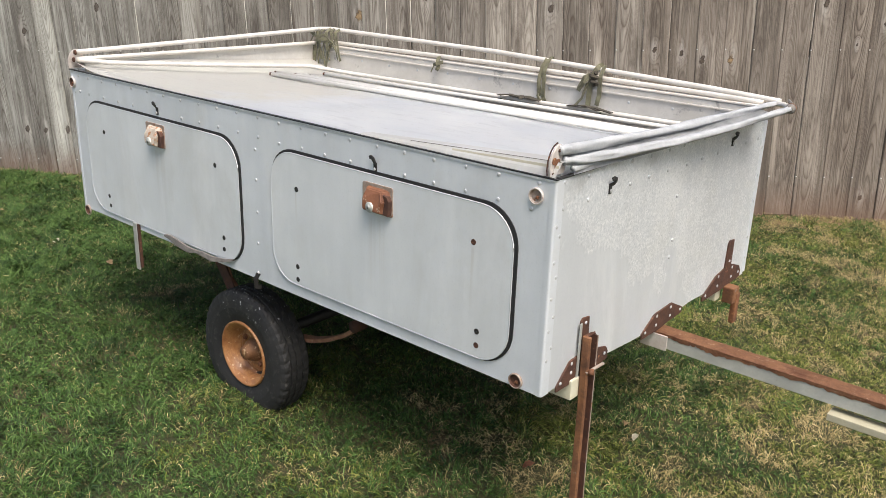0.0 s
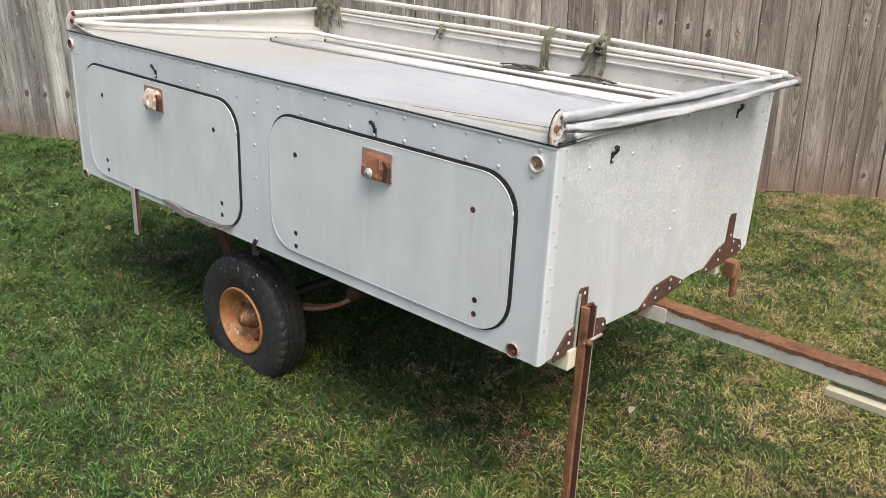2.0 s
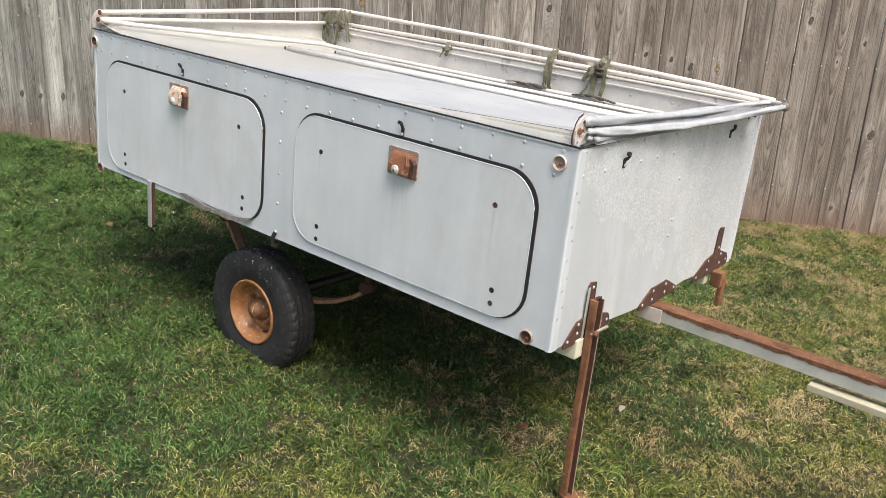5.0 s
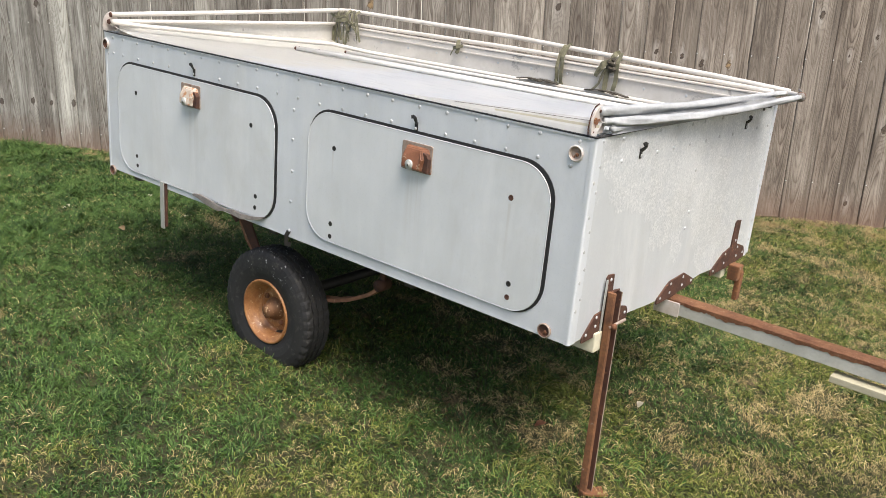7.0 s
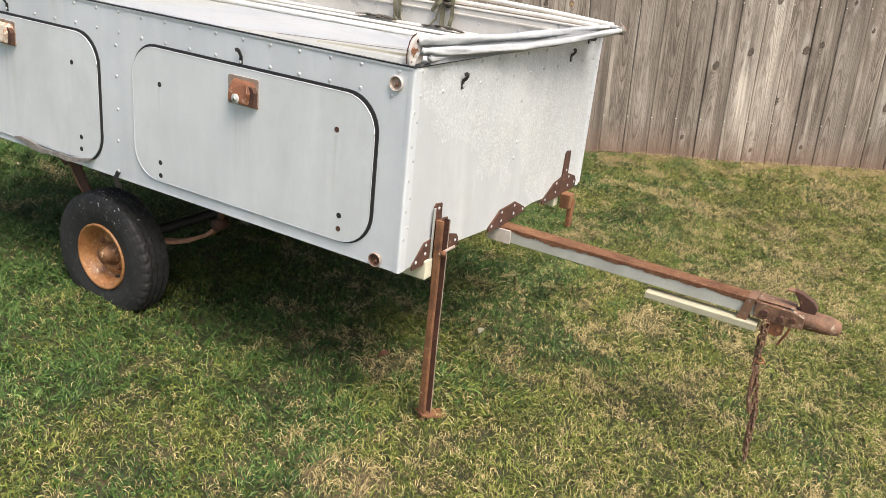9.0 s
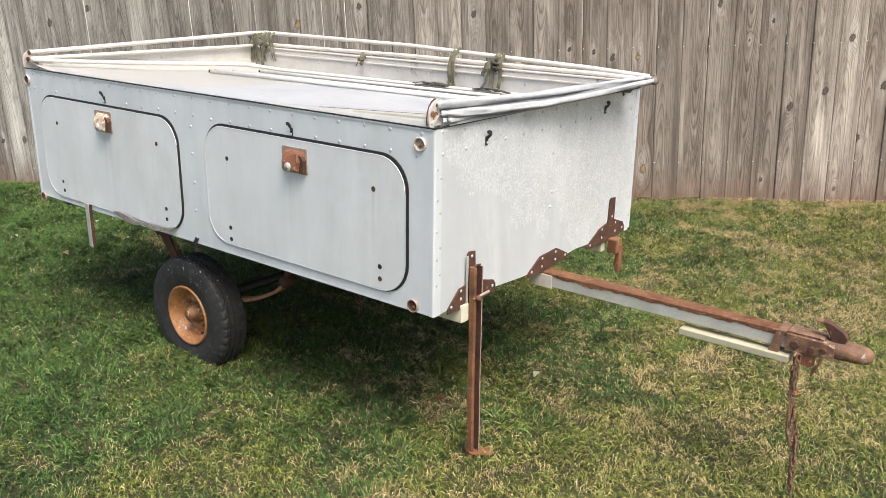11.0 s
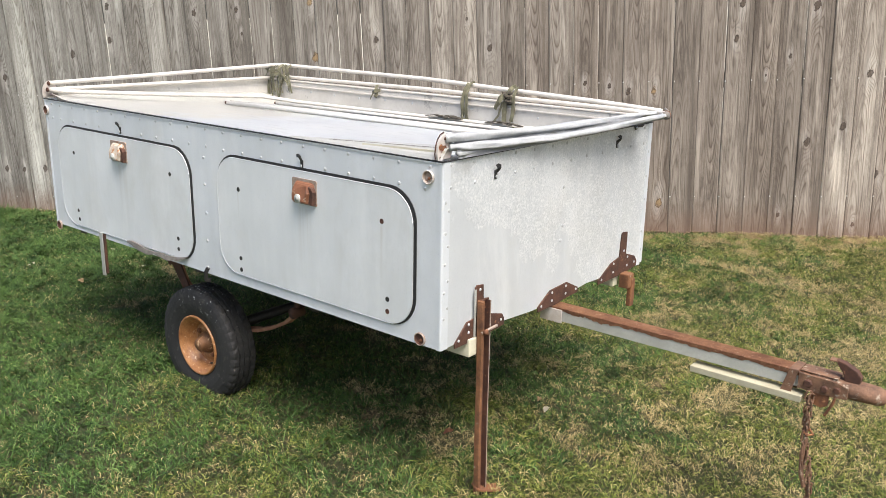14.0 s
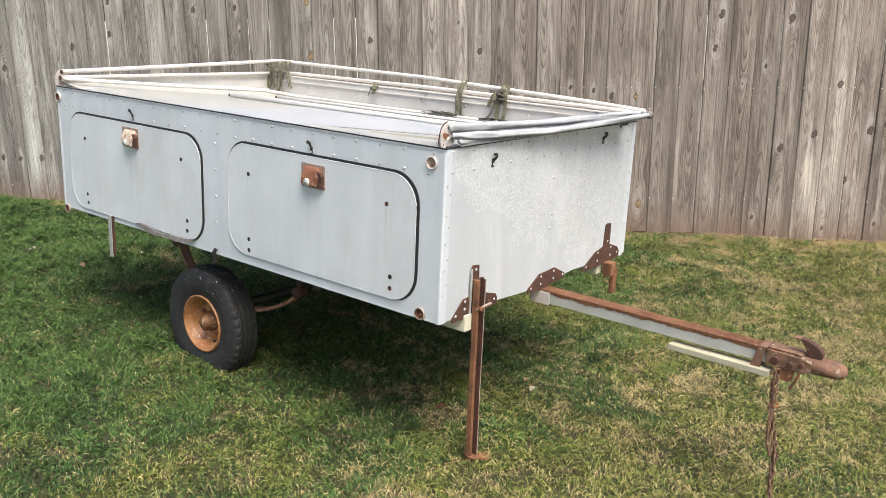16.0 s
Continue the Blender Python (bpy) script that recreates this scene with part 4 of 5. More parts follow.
def end_flap():
    """Vinyl drawn from the upper sleeve to the lower one and over the box's edge, crumpled between them."""
    bm = bmesh.new()
    n = 100
    rows = []
    low = [(0.04, 0.006, 1.071), (0.235, 0.014, 1.063), (0.49, 0.034, 1.056), (0.76, 0.070, 1.065), (1.00, 0.094, 1.077), (1.12, 0.104, 1.080)]
    high = [(0.03, -0.010, 1.098), (0.27, -0.006, 1.086), (0.55, 0.002, 1.078), (0.80, 0.010, 1.076), (1.05, 0.022, 1.077), (1.20, 0.024, 1.076)]
    at = lambda rail, y: (np.interp(y, [p[0] for p in rail], [p[1] for p in rail]), np.interp(y, [p[0] for p in rail], [p[2] for p in rail]))
    for i in range(n + 1):
        k = i / n
        y = 0.052 + 1.03 * k
        (x1, z1), (x0, z0) = at(low, y), at(high, y)
        crease = 0.0026 * math.sin(17 * y) + 0.0020 * math.sin(43 * y + 1)
        hem = 1.0405 + 0.016 * min(1.0, max(0.0, (k - 0.45) / 0.4))
        rows.append([bm.verts.new(p) for p in ((x0, y, z0 - 0.006), (x0 * 0.6 + x1 * 0.4, y, (z0 + z1) / 2 - 0.012 + crease), (x1 - 0.004, y, z1 - 0.004 - crease), (x1 + 0.002, y, z1 - 0.010 + crease * 0.5),
                                               (x1 * 0.8 + 0.003, y, (z1 + hem) / 2 - 0.003), (x1 * 0.55 + 0.006, y, hem))])
    for one, two in zip(rows, rows[1:]):
        for i in range(len(one) - 1):
            bm.faces.new((one[i], one[i + 1], two[i + 1], two[i]))
    bmesh.ops.solidify(bm, geom=bm.faces[:], thickness=0.0015)
    bmesh.ops.recalc_face_normals(bm, faces=bm.faces)
    return part("end_flap", bm, SLEEVE, trailer, "grey-white vinyl flap crumpled over the box's edge", True)


end_flap()


def tent_pole(a, b, r, label):
    p = part("tent_pole", rod((0, 0, 0), (0, 0, 1), r, 10), POLE, None, label, True)
    a, b = Vector(a), Vector(b)
    p.data.transform(Matrix.Scale((b - a).length, 4, (0, 0, 1)))
    p.matrix_world = BOX @ Matrix.Translation(a) @ (b - a).to_track_quat("Z", "Y").to_matrix().to_4x4()
    tagged(p, label, "tent pole", "poles lying in the tray")
    tip = part("pole_tip", rod((0, 0, -0.012), (0, 0, 0.004), r * 0.8, 10), DARK_RUST, p)
    return p


def on_tray(x, y, r):
    return (x, y, tray_height(x, y) + r + 0.0015)


for (x0, y0), (x1, y1), r, label in (((-1.86, 0.690), (-0.06, 0.800), 0.0090, "stout white tent pole lying in the tray"), ((-1.93, 0.770), (-0.16, 0.900), 0.0072, "cream tent pole lying in the tray beside others"), ((-1.85, 0.812), (-0.17, 0.930), 0.0066, "slim cream tent pole lying in the tray"),
                                     ((-1.80, 0.848), (-0.20, 0.958), 0.0052, "thin dull white rod lying between the tent poles"), ((-1.82, 0.945), (-0.14, 1.088), 0.0080, "cream tent pole with dark tip lying in the tray"),
                                     ((-1.72, 0.975), (-0.25, 1.112), 0.0050, "thin dull white rod lying in the tray")):
    tent_pole(on_tray(x0, y0, r), on_tray(x1, y1, r), r, label)


# ---------------------------------------------------------------- webbing straps
def strap(name, lines, label, material=None):
    top = empty(name, None, label, "strap", "straps tied to the tube", BOX)
    for k, (points, width) in enumerate(lines):
        path = []
        pts = [Vector(p) for p in points]
        for a, b in zip(pts, pts[1:]):
            path += [a.lerp(b, i / 4) for i in range(4)]
        path.append(pts[-1])
        path = [p + Vector((0.0012 * math.sin(i * 0.8 + k), 0.0012 * math.cos(i * 0.9), 0)) for i, p in enumerate(path)]
        part("webbing", sweep(path, flat(width * 0.72, 0.0030), up=(0.45 * math.sin(2.3 * k + 1), -1, 0.1) if material is None else (0, 0.25 * math.sin(3 * k), 1)), material or WEBBING, top)
    return top


strap("webbing_strap", [([(-0.866, 1.176, 0.985), (-0.868, 1.174, 1.040), (-0.864, 1.184, 1.095), (-0.858, 1.206, 1.124)], 0.020),
                        ([(-0.848, 1.240, 1.105), (-0.850, 1.225, 1.131), (-0.850, 1.200, 1.118), (-0.848, 1.178, 1.080), (-0.846, 1.172, 1.02), (-0.842, 1.172, 0.985), (-0.830, 1.166, 0.968), (-0.822, 1.164, 0.958)], 0.022),
                        ([(-0.872, 1.172, 0.992), (-0.85, 1.160, 0.975), (-0.83, 1.150, 0.966)], 0.016),
                        ([(-0.835, 1.165, 0.972), (-0.87, 1.135, 0.968), (-0.92, 1.105, 0.969), (-0.985, 1.090, 0.972)], 0.026), ([(-0.85, 1.150, 0.970), (-0.89, 1.125, 0.970), (-0.945, 1.120, 0.970)], 0.022)],
      "olive webbing strap looped over the frame tube")
knotted = strap("webbing_strap", [([(-0.632, 1.240, 1.092), (-0.634, 1.225, 1.124), (-0.638, 1.200, 1.110), (-0.644, 1.176, 1.06), (-0.644, 1.170, 0.962)], 0.026),
                        ([(-0.620, 1.222, 1.122), (-0.608, 1.184, 1.085), (-0.604, 1.174, 1.02), (-0.606, 1.170, 0.985)], 0.024),
                        ([(-0.634, 1.176, 1.092), (-0.662, 1.166, 1.080), (-0.676, 1.164, 1.056), (-0.684, 1.164, 1.030)], 0.026),
                        ([(-0.640, 1.172, 1.095), (-0.660, 1.160, 1.062), (-0.680, 1.160, 1.040)], 0.018),
                        ([(-0.652, 1.170, 1.060), (-0.668, 1.164, 1.005), (-0.698, 1.158, 0.968)], 0.013),
                        ([(-0.640, 1.168, 0.970), (-0.60, 1.140, 0.966), (-0.55, 1.110, 0.966)], 0.024), ([(-0.690, 1.158, 0.970), (-0.72, 1.130, 0.968), (-0.77, 1.110, 0.968)], 0.018)],
      "olive webbing strap knotted round the frame tube")
turns = [(-0.636 + 0.013 * math.cos(0.9 * i) + 0.0006 * i, 1.178 + 0.010 * math.sin(0.9 * i), 1.102 - 0.0028 * i) for i in range(18)]
part("knot", sweep(turns, circle(0.0075, 6)), DARK_WEB, knotted, "dark bulky knot")
# dark strips added in place of the dark blobs at the straps' feet
strap("webbing_strap", [([(-0.985, 1.075, 0.986), (-0.94, 1.085, 0.992), (-0.90, 1.080, 0.990), (-0.86, 1.100, 0.992), (-0.82, 1.095, 0.986)], 0.030), ([(-0.95, 1.105, 0.984), (-0.90, 1.100, 0.990), (-0.85, 1.080, 0.990), (-0.80, 1.090, 0.984)], 0.024),
                        ([(-0.90, 1.120, 0.982), (-0.88, 1.090, 0.994), (-0.87, 1.060, 0.986)], 0.022)], "dark webbing strips standing in for dark debris on the tent poles", DARK_WEB)
strap("webbing_strap", [([(-0.69, 1.110, 0.982), (-0.63, 1.105, 0.990), (-0.57, 1.100, 0.990), (-0.50, 1.095, 0.982)], 0.030), ([(-0.64, 1.130, 0.982), (-0.60, 1.100, 0.992), (-0.55, 1.085, 0.984)], 0.026)],
      "dark webbing strips standing in for dark debris over the tent poles", DARK_WEB)
bundle = []
random.seed(5)
for i in range(15):
    x = -2.165 + 0.0098 * i
    z = 1.140 if i % 3 else 1.090
    sway = random.uniform(-0.045, 0.045)
    bundle.append(([(x, 1.222, z), (x + 0.3 * sway, 1.185, z - 0.018), (x + 0.8 * sway, 1.172, z - 0.065), (x + 1.5 * sway, 1.168, z - random.uniform(0.09, 0.16))], random.choice((0.008, 0.013, 0.02))))
bundle.append(([(-2.19, 1.18, 1.115), (-2.13, 1.170, 1.10), (-2.08, 1.168, 1.112), (-2.02, 1.17, 1.075)], 0.016))
bundle.append(([(-2.14, 1.17, 1.085), (-2.09, 1.160, 1.09), (-2.05, 1.168, 1.10)], 0.022))
strap("webbing_strap", bundle, "tangled bundle of olive webbing straps in the tray's corner")
strap("webbing_strap", [([(-1.392, 1.192, 1.080), (-1.382, 1.176, 1.060), (-1.374, 1.170, 1.042), (-1.38, 1.168, 1.026)], 0.022), ([(-1.406, 1.174, 1.046), (-1.38, 1.166, 1.052), (-1.356, 1.176, 1.062)], 0.020),
                        ([(-1.402, 1.170, 1.040), (-1.410, 1.168, 1.014)], 0.006)], "short frayed olive strap on the tray wall")

# ---------------------------------------------------------------- running gear, leg and tongue
def wheel():
    w = empty("wheel", trailer, "small orange steel wheel, rusted")
    w.matrix_local = pose(-1.252, 0.094, 0.161) @ Matrix.Diagonal((1.12, 0.92, 1.12, 1))
    tread = [(0.098, -0.046), (0.108, -0.053), (0.130, -0.060), (0.150, -0.064), (0.172, -0.063), (0.190, -0.059), (0.201, -0.052), (0.2045, -0.044), (0.2045, -0.030), (0.199, -0.029), (0.199, -0.024), (0.206, -0.023), (0.206, -0.008),
             (0.200, -0.007), (0.200, 0.000), (0.206, 0.001), (0.206, 0.020), (0.200, 0.021), (0.200, 0.028), (0.2045, 0.029), (0.2045, 0.050), (0.199, 0.060), (0.188, 0.069), (0.165, 0.074), (0.135, 0.070), (0.106, 0.060)]
    bm = turned(tread, 120)
    for v in bm.verts:
        r = math.hypot(v.co.x, v.co.z)
        i = round(math.atan2(v.co.z, v.co.x) / (2 * math.pi) * 120)
        cut = 0.0
        if abs(v.co.y) > 0.036 and r > 0.188:
            cut = 0.0032 if (i + (1 if v.co.y > 0 else 0)) % 3 == 0 else 0.0
        elif r > 0.203:
            v.co.y += 0.0026 * (1 if i % 4 < 2 else -1)
            cut = 0.0020 if i % 4 == 0 else 0.0
        v.co.x *= 1 - cut / r
        v.co.z *= 1 - cut / r
    part("tyre", bm, RUBBER, w, "worn black tyre with pale grit on the tread")
    rim = [(0.126, -0.050), (0.126, -0.058), (0.122, -0.0605), (0.117, -0.058), (0.114, -0.050), (0.106, -0.047), (0.100, -0.030), (0.094, -0.012), (0.086, -0.010), (0.080, -0.016), (0.066, -0.022), (0.052, -0.022), (0.045, -0.018), (0.0002, -0.018)]
    part("rim", turned([(r * 0.845, y + (0.016 if r < 0.105 else 0)) for r, y in rim], 56), ORANGE, w, "orange-painted steel rim, rusting", True)
    part("hub", turned([(0.0002, -0.056), (0.015, -0.055), (0.021, -0.050), (0.024, -0.042), (0.026, -0.028), (0.034, -0.020), (0.040, 0.004)], 28), HUB, w, "domed hub cap", True)
    for i in range(4):
        a = radians(45 + 90 * i)
        b = turned([(0.0002, -0.012), (0.007, -0.012), (0.009, -0.008), (0.009, 0.0)], 6, pose(0.050 * math.cos(a), -0.006, 0.050 * math.sin(a)))
        part("wheel_nut", b, RUST, w)
    for i in range(2):
        a = radians(-72 + 180 * i)
        s = part("rim_slot", slab(rounded(-0.018, -0.005, 0.018, 0.005, 0.0045, 4), "y", (-0.0035, 0.003)), BLACK, w)
        s.matrix_local = pose(0.073 * math.cos(a), 0.0015, 0.079 * math.sin(a), 0, 90 - math.degrees(a), 0)
    return w


near_wheel = wheel()
far_wheel = copy_thing(near_wheel, pose(-1.240, WIDTH - 0.094, 0.165, 0, 0, 180))
far_wheel.parent = trailer

# black put on the axle for the shade that hides it
part("axle", rod((-1.24, 0.12, 0.20), (-1.24, WIDTH - 0.12, 0.20), 0.020, 14), BLACK, trailer, "round axle, blackened for the shade under the box", True)
for y in (0.17, WIDTH - 0.17):
    leaf = [(-1.56, y, 0.44), (-1.50, y, 0.34), (-1.40, y, 0.25), (-1.24, y, 0.222), (-1.12, y, 0.228), (-1.02, y, 0.250), (-0.94, y, 0.280), (-0.86, y, 0.322), (-0.815, y, 0.358)]
    part("leaf_spring", sweep(leaf, flat(0.036, 0.012)), TOP_RUST, trailer, "rusty leaf spring")
    part("spring_hanger", slab([(-1.60, 0.505), (-1.47, 0.505), (-1.49, 0.44), (-1.545, 0.405), (-1.58, 0.43)], "y", (y - 0.035, y - 0.029)), DARK_RUST, trailer)
    part("spring_bush", rod((-0.808, y - 0.024, 0.372), (-0.808, y + 0.024, 0.372), 0.020, 14), DARK_RUST, trailer, "", True)
    part("spring_stay", box((-0.818, y - 0.006, 0.38), (-0.798, y + 0.006, 0.505), 0.001), DARK_RUST, trailer)
part("spring_hanger", slab([(-1.50, 0.505), (-1.36, 0.505), (-1.375, 0.45), (-1.33, 0.375), (-1.37, 0.360), (-1.43, 0.44)], "y", (0.075, 0.081)), DARK_RUST, trailer, "dark rusty bracket above the wheel")
for y, x in ((0.118, 0.012), (WIDTH - 0.215, -0.004)):
    part("frame_rail", box((-LENGTH + 0.06, y, 0.444), (x, y + 0.038, LOW - 0.001), 0.003), CREAM, trailer, "cream-painted frame rail")
for x in (-LENGTH + 0.10, -0.60, -1.24):
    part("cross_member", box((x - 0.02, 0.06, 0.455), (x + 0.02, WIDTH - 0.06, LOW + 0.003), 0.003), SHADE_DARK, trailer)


def end_bracket(outline, bolts, label):
    b = part("end_bracket", slab(outline, "x", (0.0005, 0.0055), 0.001), DARK_RUST, trailer, label)
    for y, z in bolts:
        same("rivet", first_rivet, b, pose(0.0055, y, z, 0, 90, 0) @ Matrix.Scale(0.85, 4))
    return b


end_bracket([(0.060, 0.488), (0.060, 0.502), (0.115, 0.553), (0.152, 0.556), (0.152, 0.648), (0.160, 0.656), (0.190, 0.652), (0.195, 0.560), (0.290, 0.534), (0.300, 0.520), (0.300, 0.497), (0.20, 0.488)],
            [(0.076, 0.507), (0.122, 0.545), (0.122, 0.520), (0.173, 0.640), (0.283, 0.517)], "dark rusty bracket with pale rivets")
end_bracket([(0.490, 0.484), (0.490, 0.500), (0.560, 0.541), (0.664, 0.546), (0.736, 0.512), (0.736, 0.494), (0.65, 0.490), (0.60, 0.484)],
            [(0.508, 0.500), (0.571, 0.532), (0.571, 0.504), (0.656, 0.535), (0.656, 0.508), (0.722, 0.508)], "dark rusty bracket with pale rivets over the tongue")
end_bracket([(0.880, 0.484), (0.880, 0.498), (0.968, 0.545), (1.030, 0.556), (1.036, 0.640), (1.046, 0.648), (1.078, 0.644), (1.078, 0.560), (1.150, 0.536), (1.166, 0.516), (1.166, 0.494), (1.05, 0.484)],
            [(0.900, 0.498), (0.985, 0.540), (0.985, 0.508), (1.058, 0.575), (1.09, 0.545), (1.09, 0.512), (1.146, 0.514)], "dark rusty bracket with pale rivets")


def leg():
    """A rusty channel leg, open to the front, pinned to its bracket, with a bent foot."""
    top, foot = Vector((0.024, 0.168, 0.612)), Vector((0.027, 0.170, -0.030))
    line = [top.lerp(foot, i / 10) for i in range(11)]

    def run(lo, hi, r=0.0015):
        """A strip of the channel: lo and hi give x and y about the leg's middle."""
        p = [(lo[0] + r, lo[1]), (hi[0] - r, lo[1]), (hi[0], lo[1] + r), (hi[0], hi[1] - r), (hi[0] - r, hi[1]), (lo[0] + r, hi[1]), (lo[0], hi[1] - r), (lo[0], lo[1] + r)]
        bm = bmesh.new()
        rings = [[bm.verts.new(c + Vector((u + 0.0006 * math.sin(7 * i + u * 90), v + 0.0005 * math.sin(5 * i), 0))) for u, v in p] for i, c in enumerate(line)]
        for one, two in zip(rings, rings[1:]):
            for i in range(8):
                bm.faces.new((one[i], one[(i + 1) % 8], two[(i + 1) % 8], two[i]))
        bm.faces.new(rings[0]), bm.faces.new(rings[-1])
        bmesh.ops.recalc_face_normals(bm, faces=bm.faces)
        return bm

    g = part("front_leg", run((-0.010, -0.008), (-0.005, 0.016)), DARK_RUST, trailer, "rust-brown steel channel leg standing on the lawn")
    part("leg_flange", run((-0.012, -0.018), (0.010, -0.0065), 0.003), LEGRUST, g, "broad orange-brown flange")
    part("leg_flange", run((-0.010, 0.0135), (0.012, 0.0175), 0.0008), DARK_RUST, g)
    part("leg_edge", run((0.0122, 0.0140), (0.0134, 0.0178), 0.0004), PLATE, g, "worn bare steel edge")
    part("leg_backing", box((0.0065, 0.143, 0.498), (0.010, 0.151, 0.646), 0.0005), GALVANISED, g, "pale edge of the backing strip")
    part("leg_lip", sweep([(0.016, 0.163, 0.611), (0.017, 0.172, 0.609), (0.020, 0.180, 0.613), (0.028, 0.186, 0.616)], flat(0.010, 0.0030)), DARK_RUST, g, "torn upper lip")
    part("pin", rod((0.032, 0.150, 0.517), (0.048, 0.205, 0.531), 0.0042, 10), PLATE, g, "", True)
    part("pin_head", rod((0.034, 0.158, 0.517), (0.046, 0.164, 0.521), 0.0085, 12), RUST, g, "", True)
    part("foot_plate", sweep([(0.020, 0.152, 0.006), (0.034, 0.175, -0.004), (0.052, 0.205, -0.010), (0.062, 0.222, -0.010)], flat(0.042, 0.005)), RUST, g)
    for z, w in ((0.235, 0.006), (0.190, 0.008), (0.168, 0.005), (0.10, 0.004)):
        part("paint_flake", rod((0.0175, 0.1735, z), (0.0215, 0.1735, z), w * 0.7, 7), GALVANISED, g, "flake of old grey paint")
    return g


leg()
stub = part("folded_leg", box((0.008, 1.030, 0.440), (0.046, 1.075, 0.494), 0.004), LEGRUST, trailer, "rusty stub of the folded far leg")
part("stub_end", box((0.030, 1.055, 0.365), (0.048, 1.085, 0.470), 0.004), RUST, stub)
part("rear_leg", box((-1.815, -0.012, 0.340), (-1.793, -0.006, 0.522), 0.001), GALVANISED, trailer, "thin grey steel rear leg hanging down")
part("rear_leg_core", box((-1.790, -0.010, 0.350), (-1.782, 0.0, 0.520), 0.001), DARK_RUST, trailer)
clip = part("bottom_clip", sweep([(-1.078, -0.006, 0.522), (-1.080, -0.016, 0.505), (-1.082, -0.014, 0.478), (-1.080, 0.004, 0.472)], flat(0.016, 0.004), up=(1, 0, 0)), BLACK, trailer, "small rusty clip on the lower edge")
part("screw", dome(0.006, 0.004), RIVET, clip).matrix_local = pose(-1.078, -0.006, 0.524, 90)


def tongue():
    t = part("tongue", sweep([(-0.02, 0.610, 0.4582), (0.87, 0.623, 0.4545)], flat(0.056, 0.0435)), GALVANISED, trailer, "grey steel drawbar, its top face rusted")
    n = 170
    bm = bmesh.new()
    rows = []
    random.seed(11)
    for i in range(n + 1):
        k = i / n
        x, y, z = -0.015 + 0.86 * k, 0.610 + 0.013 * k, 0.4795 - 0.0022 * k
        near_drop = 0.004 + 0.016 * abs(noise.noise((x * 9, 3.3, 0))) + 0.008 * abs(noise.noise((x * 60, 1.3, 0))) + 0.003 * random.random()
        scale = 0.0022 * noise.noise((x * 45, 8.1, 0)) + 0.0012 * random.random()
        rows.append([bm.verts.new(p) for p in ((x, y - 0.0296, z - near_drop), (x, y - 0.0300, z + 0.0015 + scale), (x, y - 0.010, z + 0.003 + scale), (x, y + 0.014, z + 0.0022), (x, y + 0.0300, z + 0.001), (x, y + 0.0296, z - 0.008))])
    for one, two in zip(rows, rows[1:]):
        for i in range(5):
            bm.faces.new((one[i], one[i + 1], two[i + 1], two[i]))
    bmesh.ops.solidify(bm, geom=bm.faces[:], thickness=0.0012)
    bmesh.ops.recalc_face_normals(bm, faces=bm.faces)
    part("rusted_top", bm, TOP_RUST, t, "orange-brown rusted upper face")
    part("root_plate", box((-0.040, 0.5765, 0.431), (0.042, 0.5812, 0.476), 0.001), CUP, t, "pale steel plate where the drawbar starts")
    part("brace_board", box((0.500, 0.568, 0.398), (0.822, 0.618, 0.417), 0.002), OLD_CREAM, t, "cream-painted board strapped under the drawbar")
    for y in (0.5865, 0.6525):
        part("strap_plate", slab([(0.779, 0.485), (0.803, 0.483), (0.788, 0.405), (0.771, 0.388), (0.755, 0.394)], "y", (y - 0.0045, y), 0.001), COUPLER, t, "rusty clamp plate")
    part("clamp_top", box((0.779, 0.583, 0.4805), (0.803, 0.653, 0.485), 0.001), COUPLER, t)
    c = empty("coupler", trailer, "rusted ball coupler with its lever up")
    # half width, top, bottom and squareness along the casting
    body = [(0.846, 0.0320, 0.028, 0.027, 0.35), (0.875, 0.0325, 0.027, 0.027, 0.42), (0.900, 0.0325, 0.025, 0.026, 0.55), (0.925, 0.0325, 0.024, 0.025, 0.75), (0.955, 0.0345, 0.026, 0.025, 0.9),
            (0.985, 0.0350, 0.026, 0.025, 1.0), (1.006, 0.0320, 0.024, 0.024, 1.0), (1.020, 0.0240, 0.018, 0.019, 1.0), (1.027, 0.011, 0.009, 0.011, 1.0)]
    bm = bmesh.new()
    rings = []
    for x, w, hi, lo, sq in body:
        ring = []
        for a in [2 * math.pi * i / 20 for i in range(20)]:
            ca, sa = math.cos(a), math.sin(a)
            dent = 1 + 0.05 * noise.noise((x * 40, ca * 2, sa * 2))
            ring.append(bm.verts.new((x, 0.622 + dent * w * math.copysign(abs(ca) ** sq, ca), 0.455 + dent * (hi if sa > 0 else lo) * math.copysign(abs(sa) ** sq, sa))))
        rings.append(ring)
    for one, two in zip(rings, rings[1:]):
        for i in range(20):
            bm.faces.new((one[i], one[(i + 1) % 20], two[(i + 1) % 20], two[i]))
    bm.faces.new(rings[0]), bm.faces.new(rings[-1])
    bmesh.ops.recalc_face_normals(bm, faces=bm.faces)
    part("coupler_body", bm, COUPLER, c, "", True)
    part("coupler_saddle", box((0.806, 0.594, 0.4815), (0.905, 0.650, 0.4850), 0.002), COUPLER, c, "mottled brown saddle plate")
    part("side_plate", slab([(0.804, 0.432), (0.905, 0.431), (0.935, 0.436), (0.935, 0.468), (0.905, 0.477), (0.804, 0.480)], "y", (0.5855, 0.5925), 0.002), COUPLER, c, "mottled brown side plate")
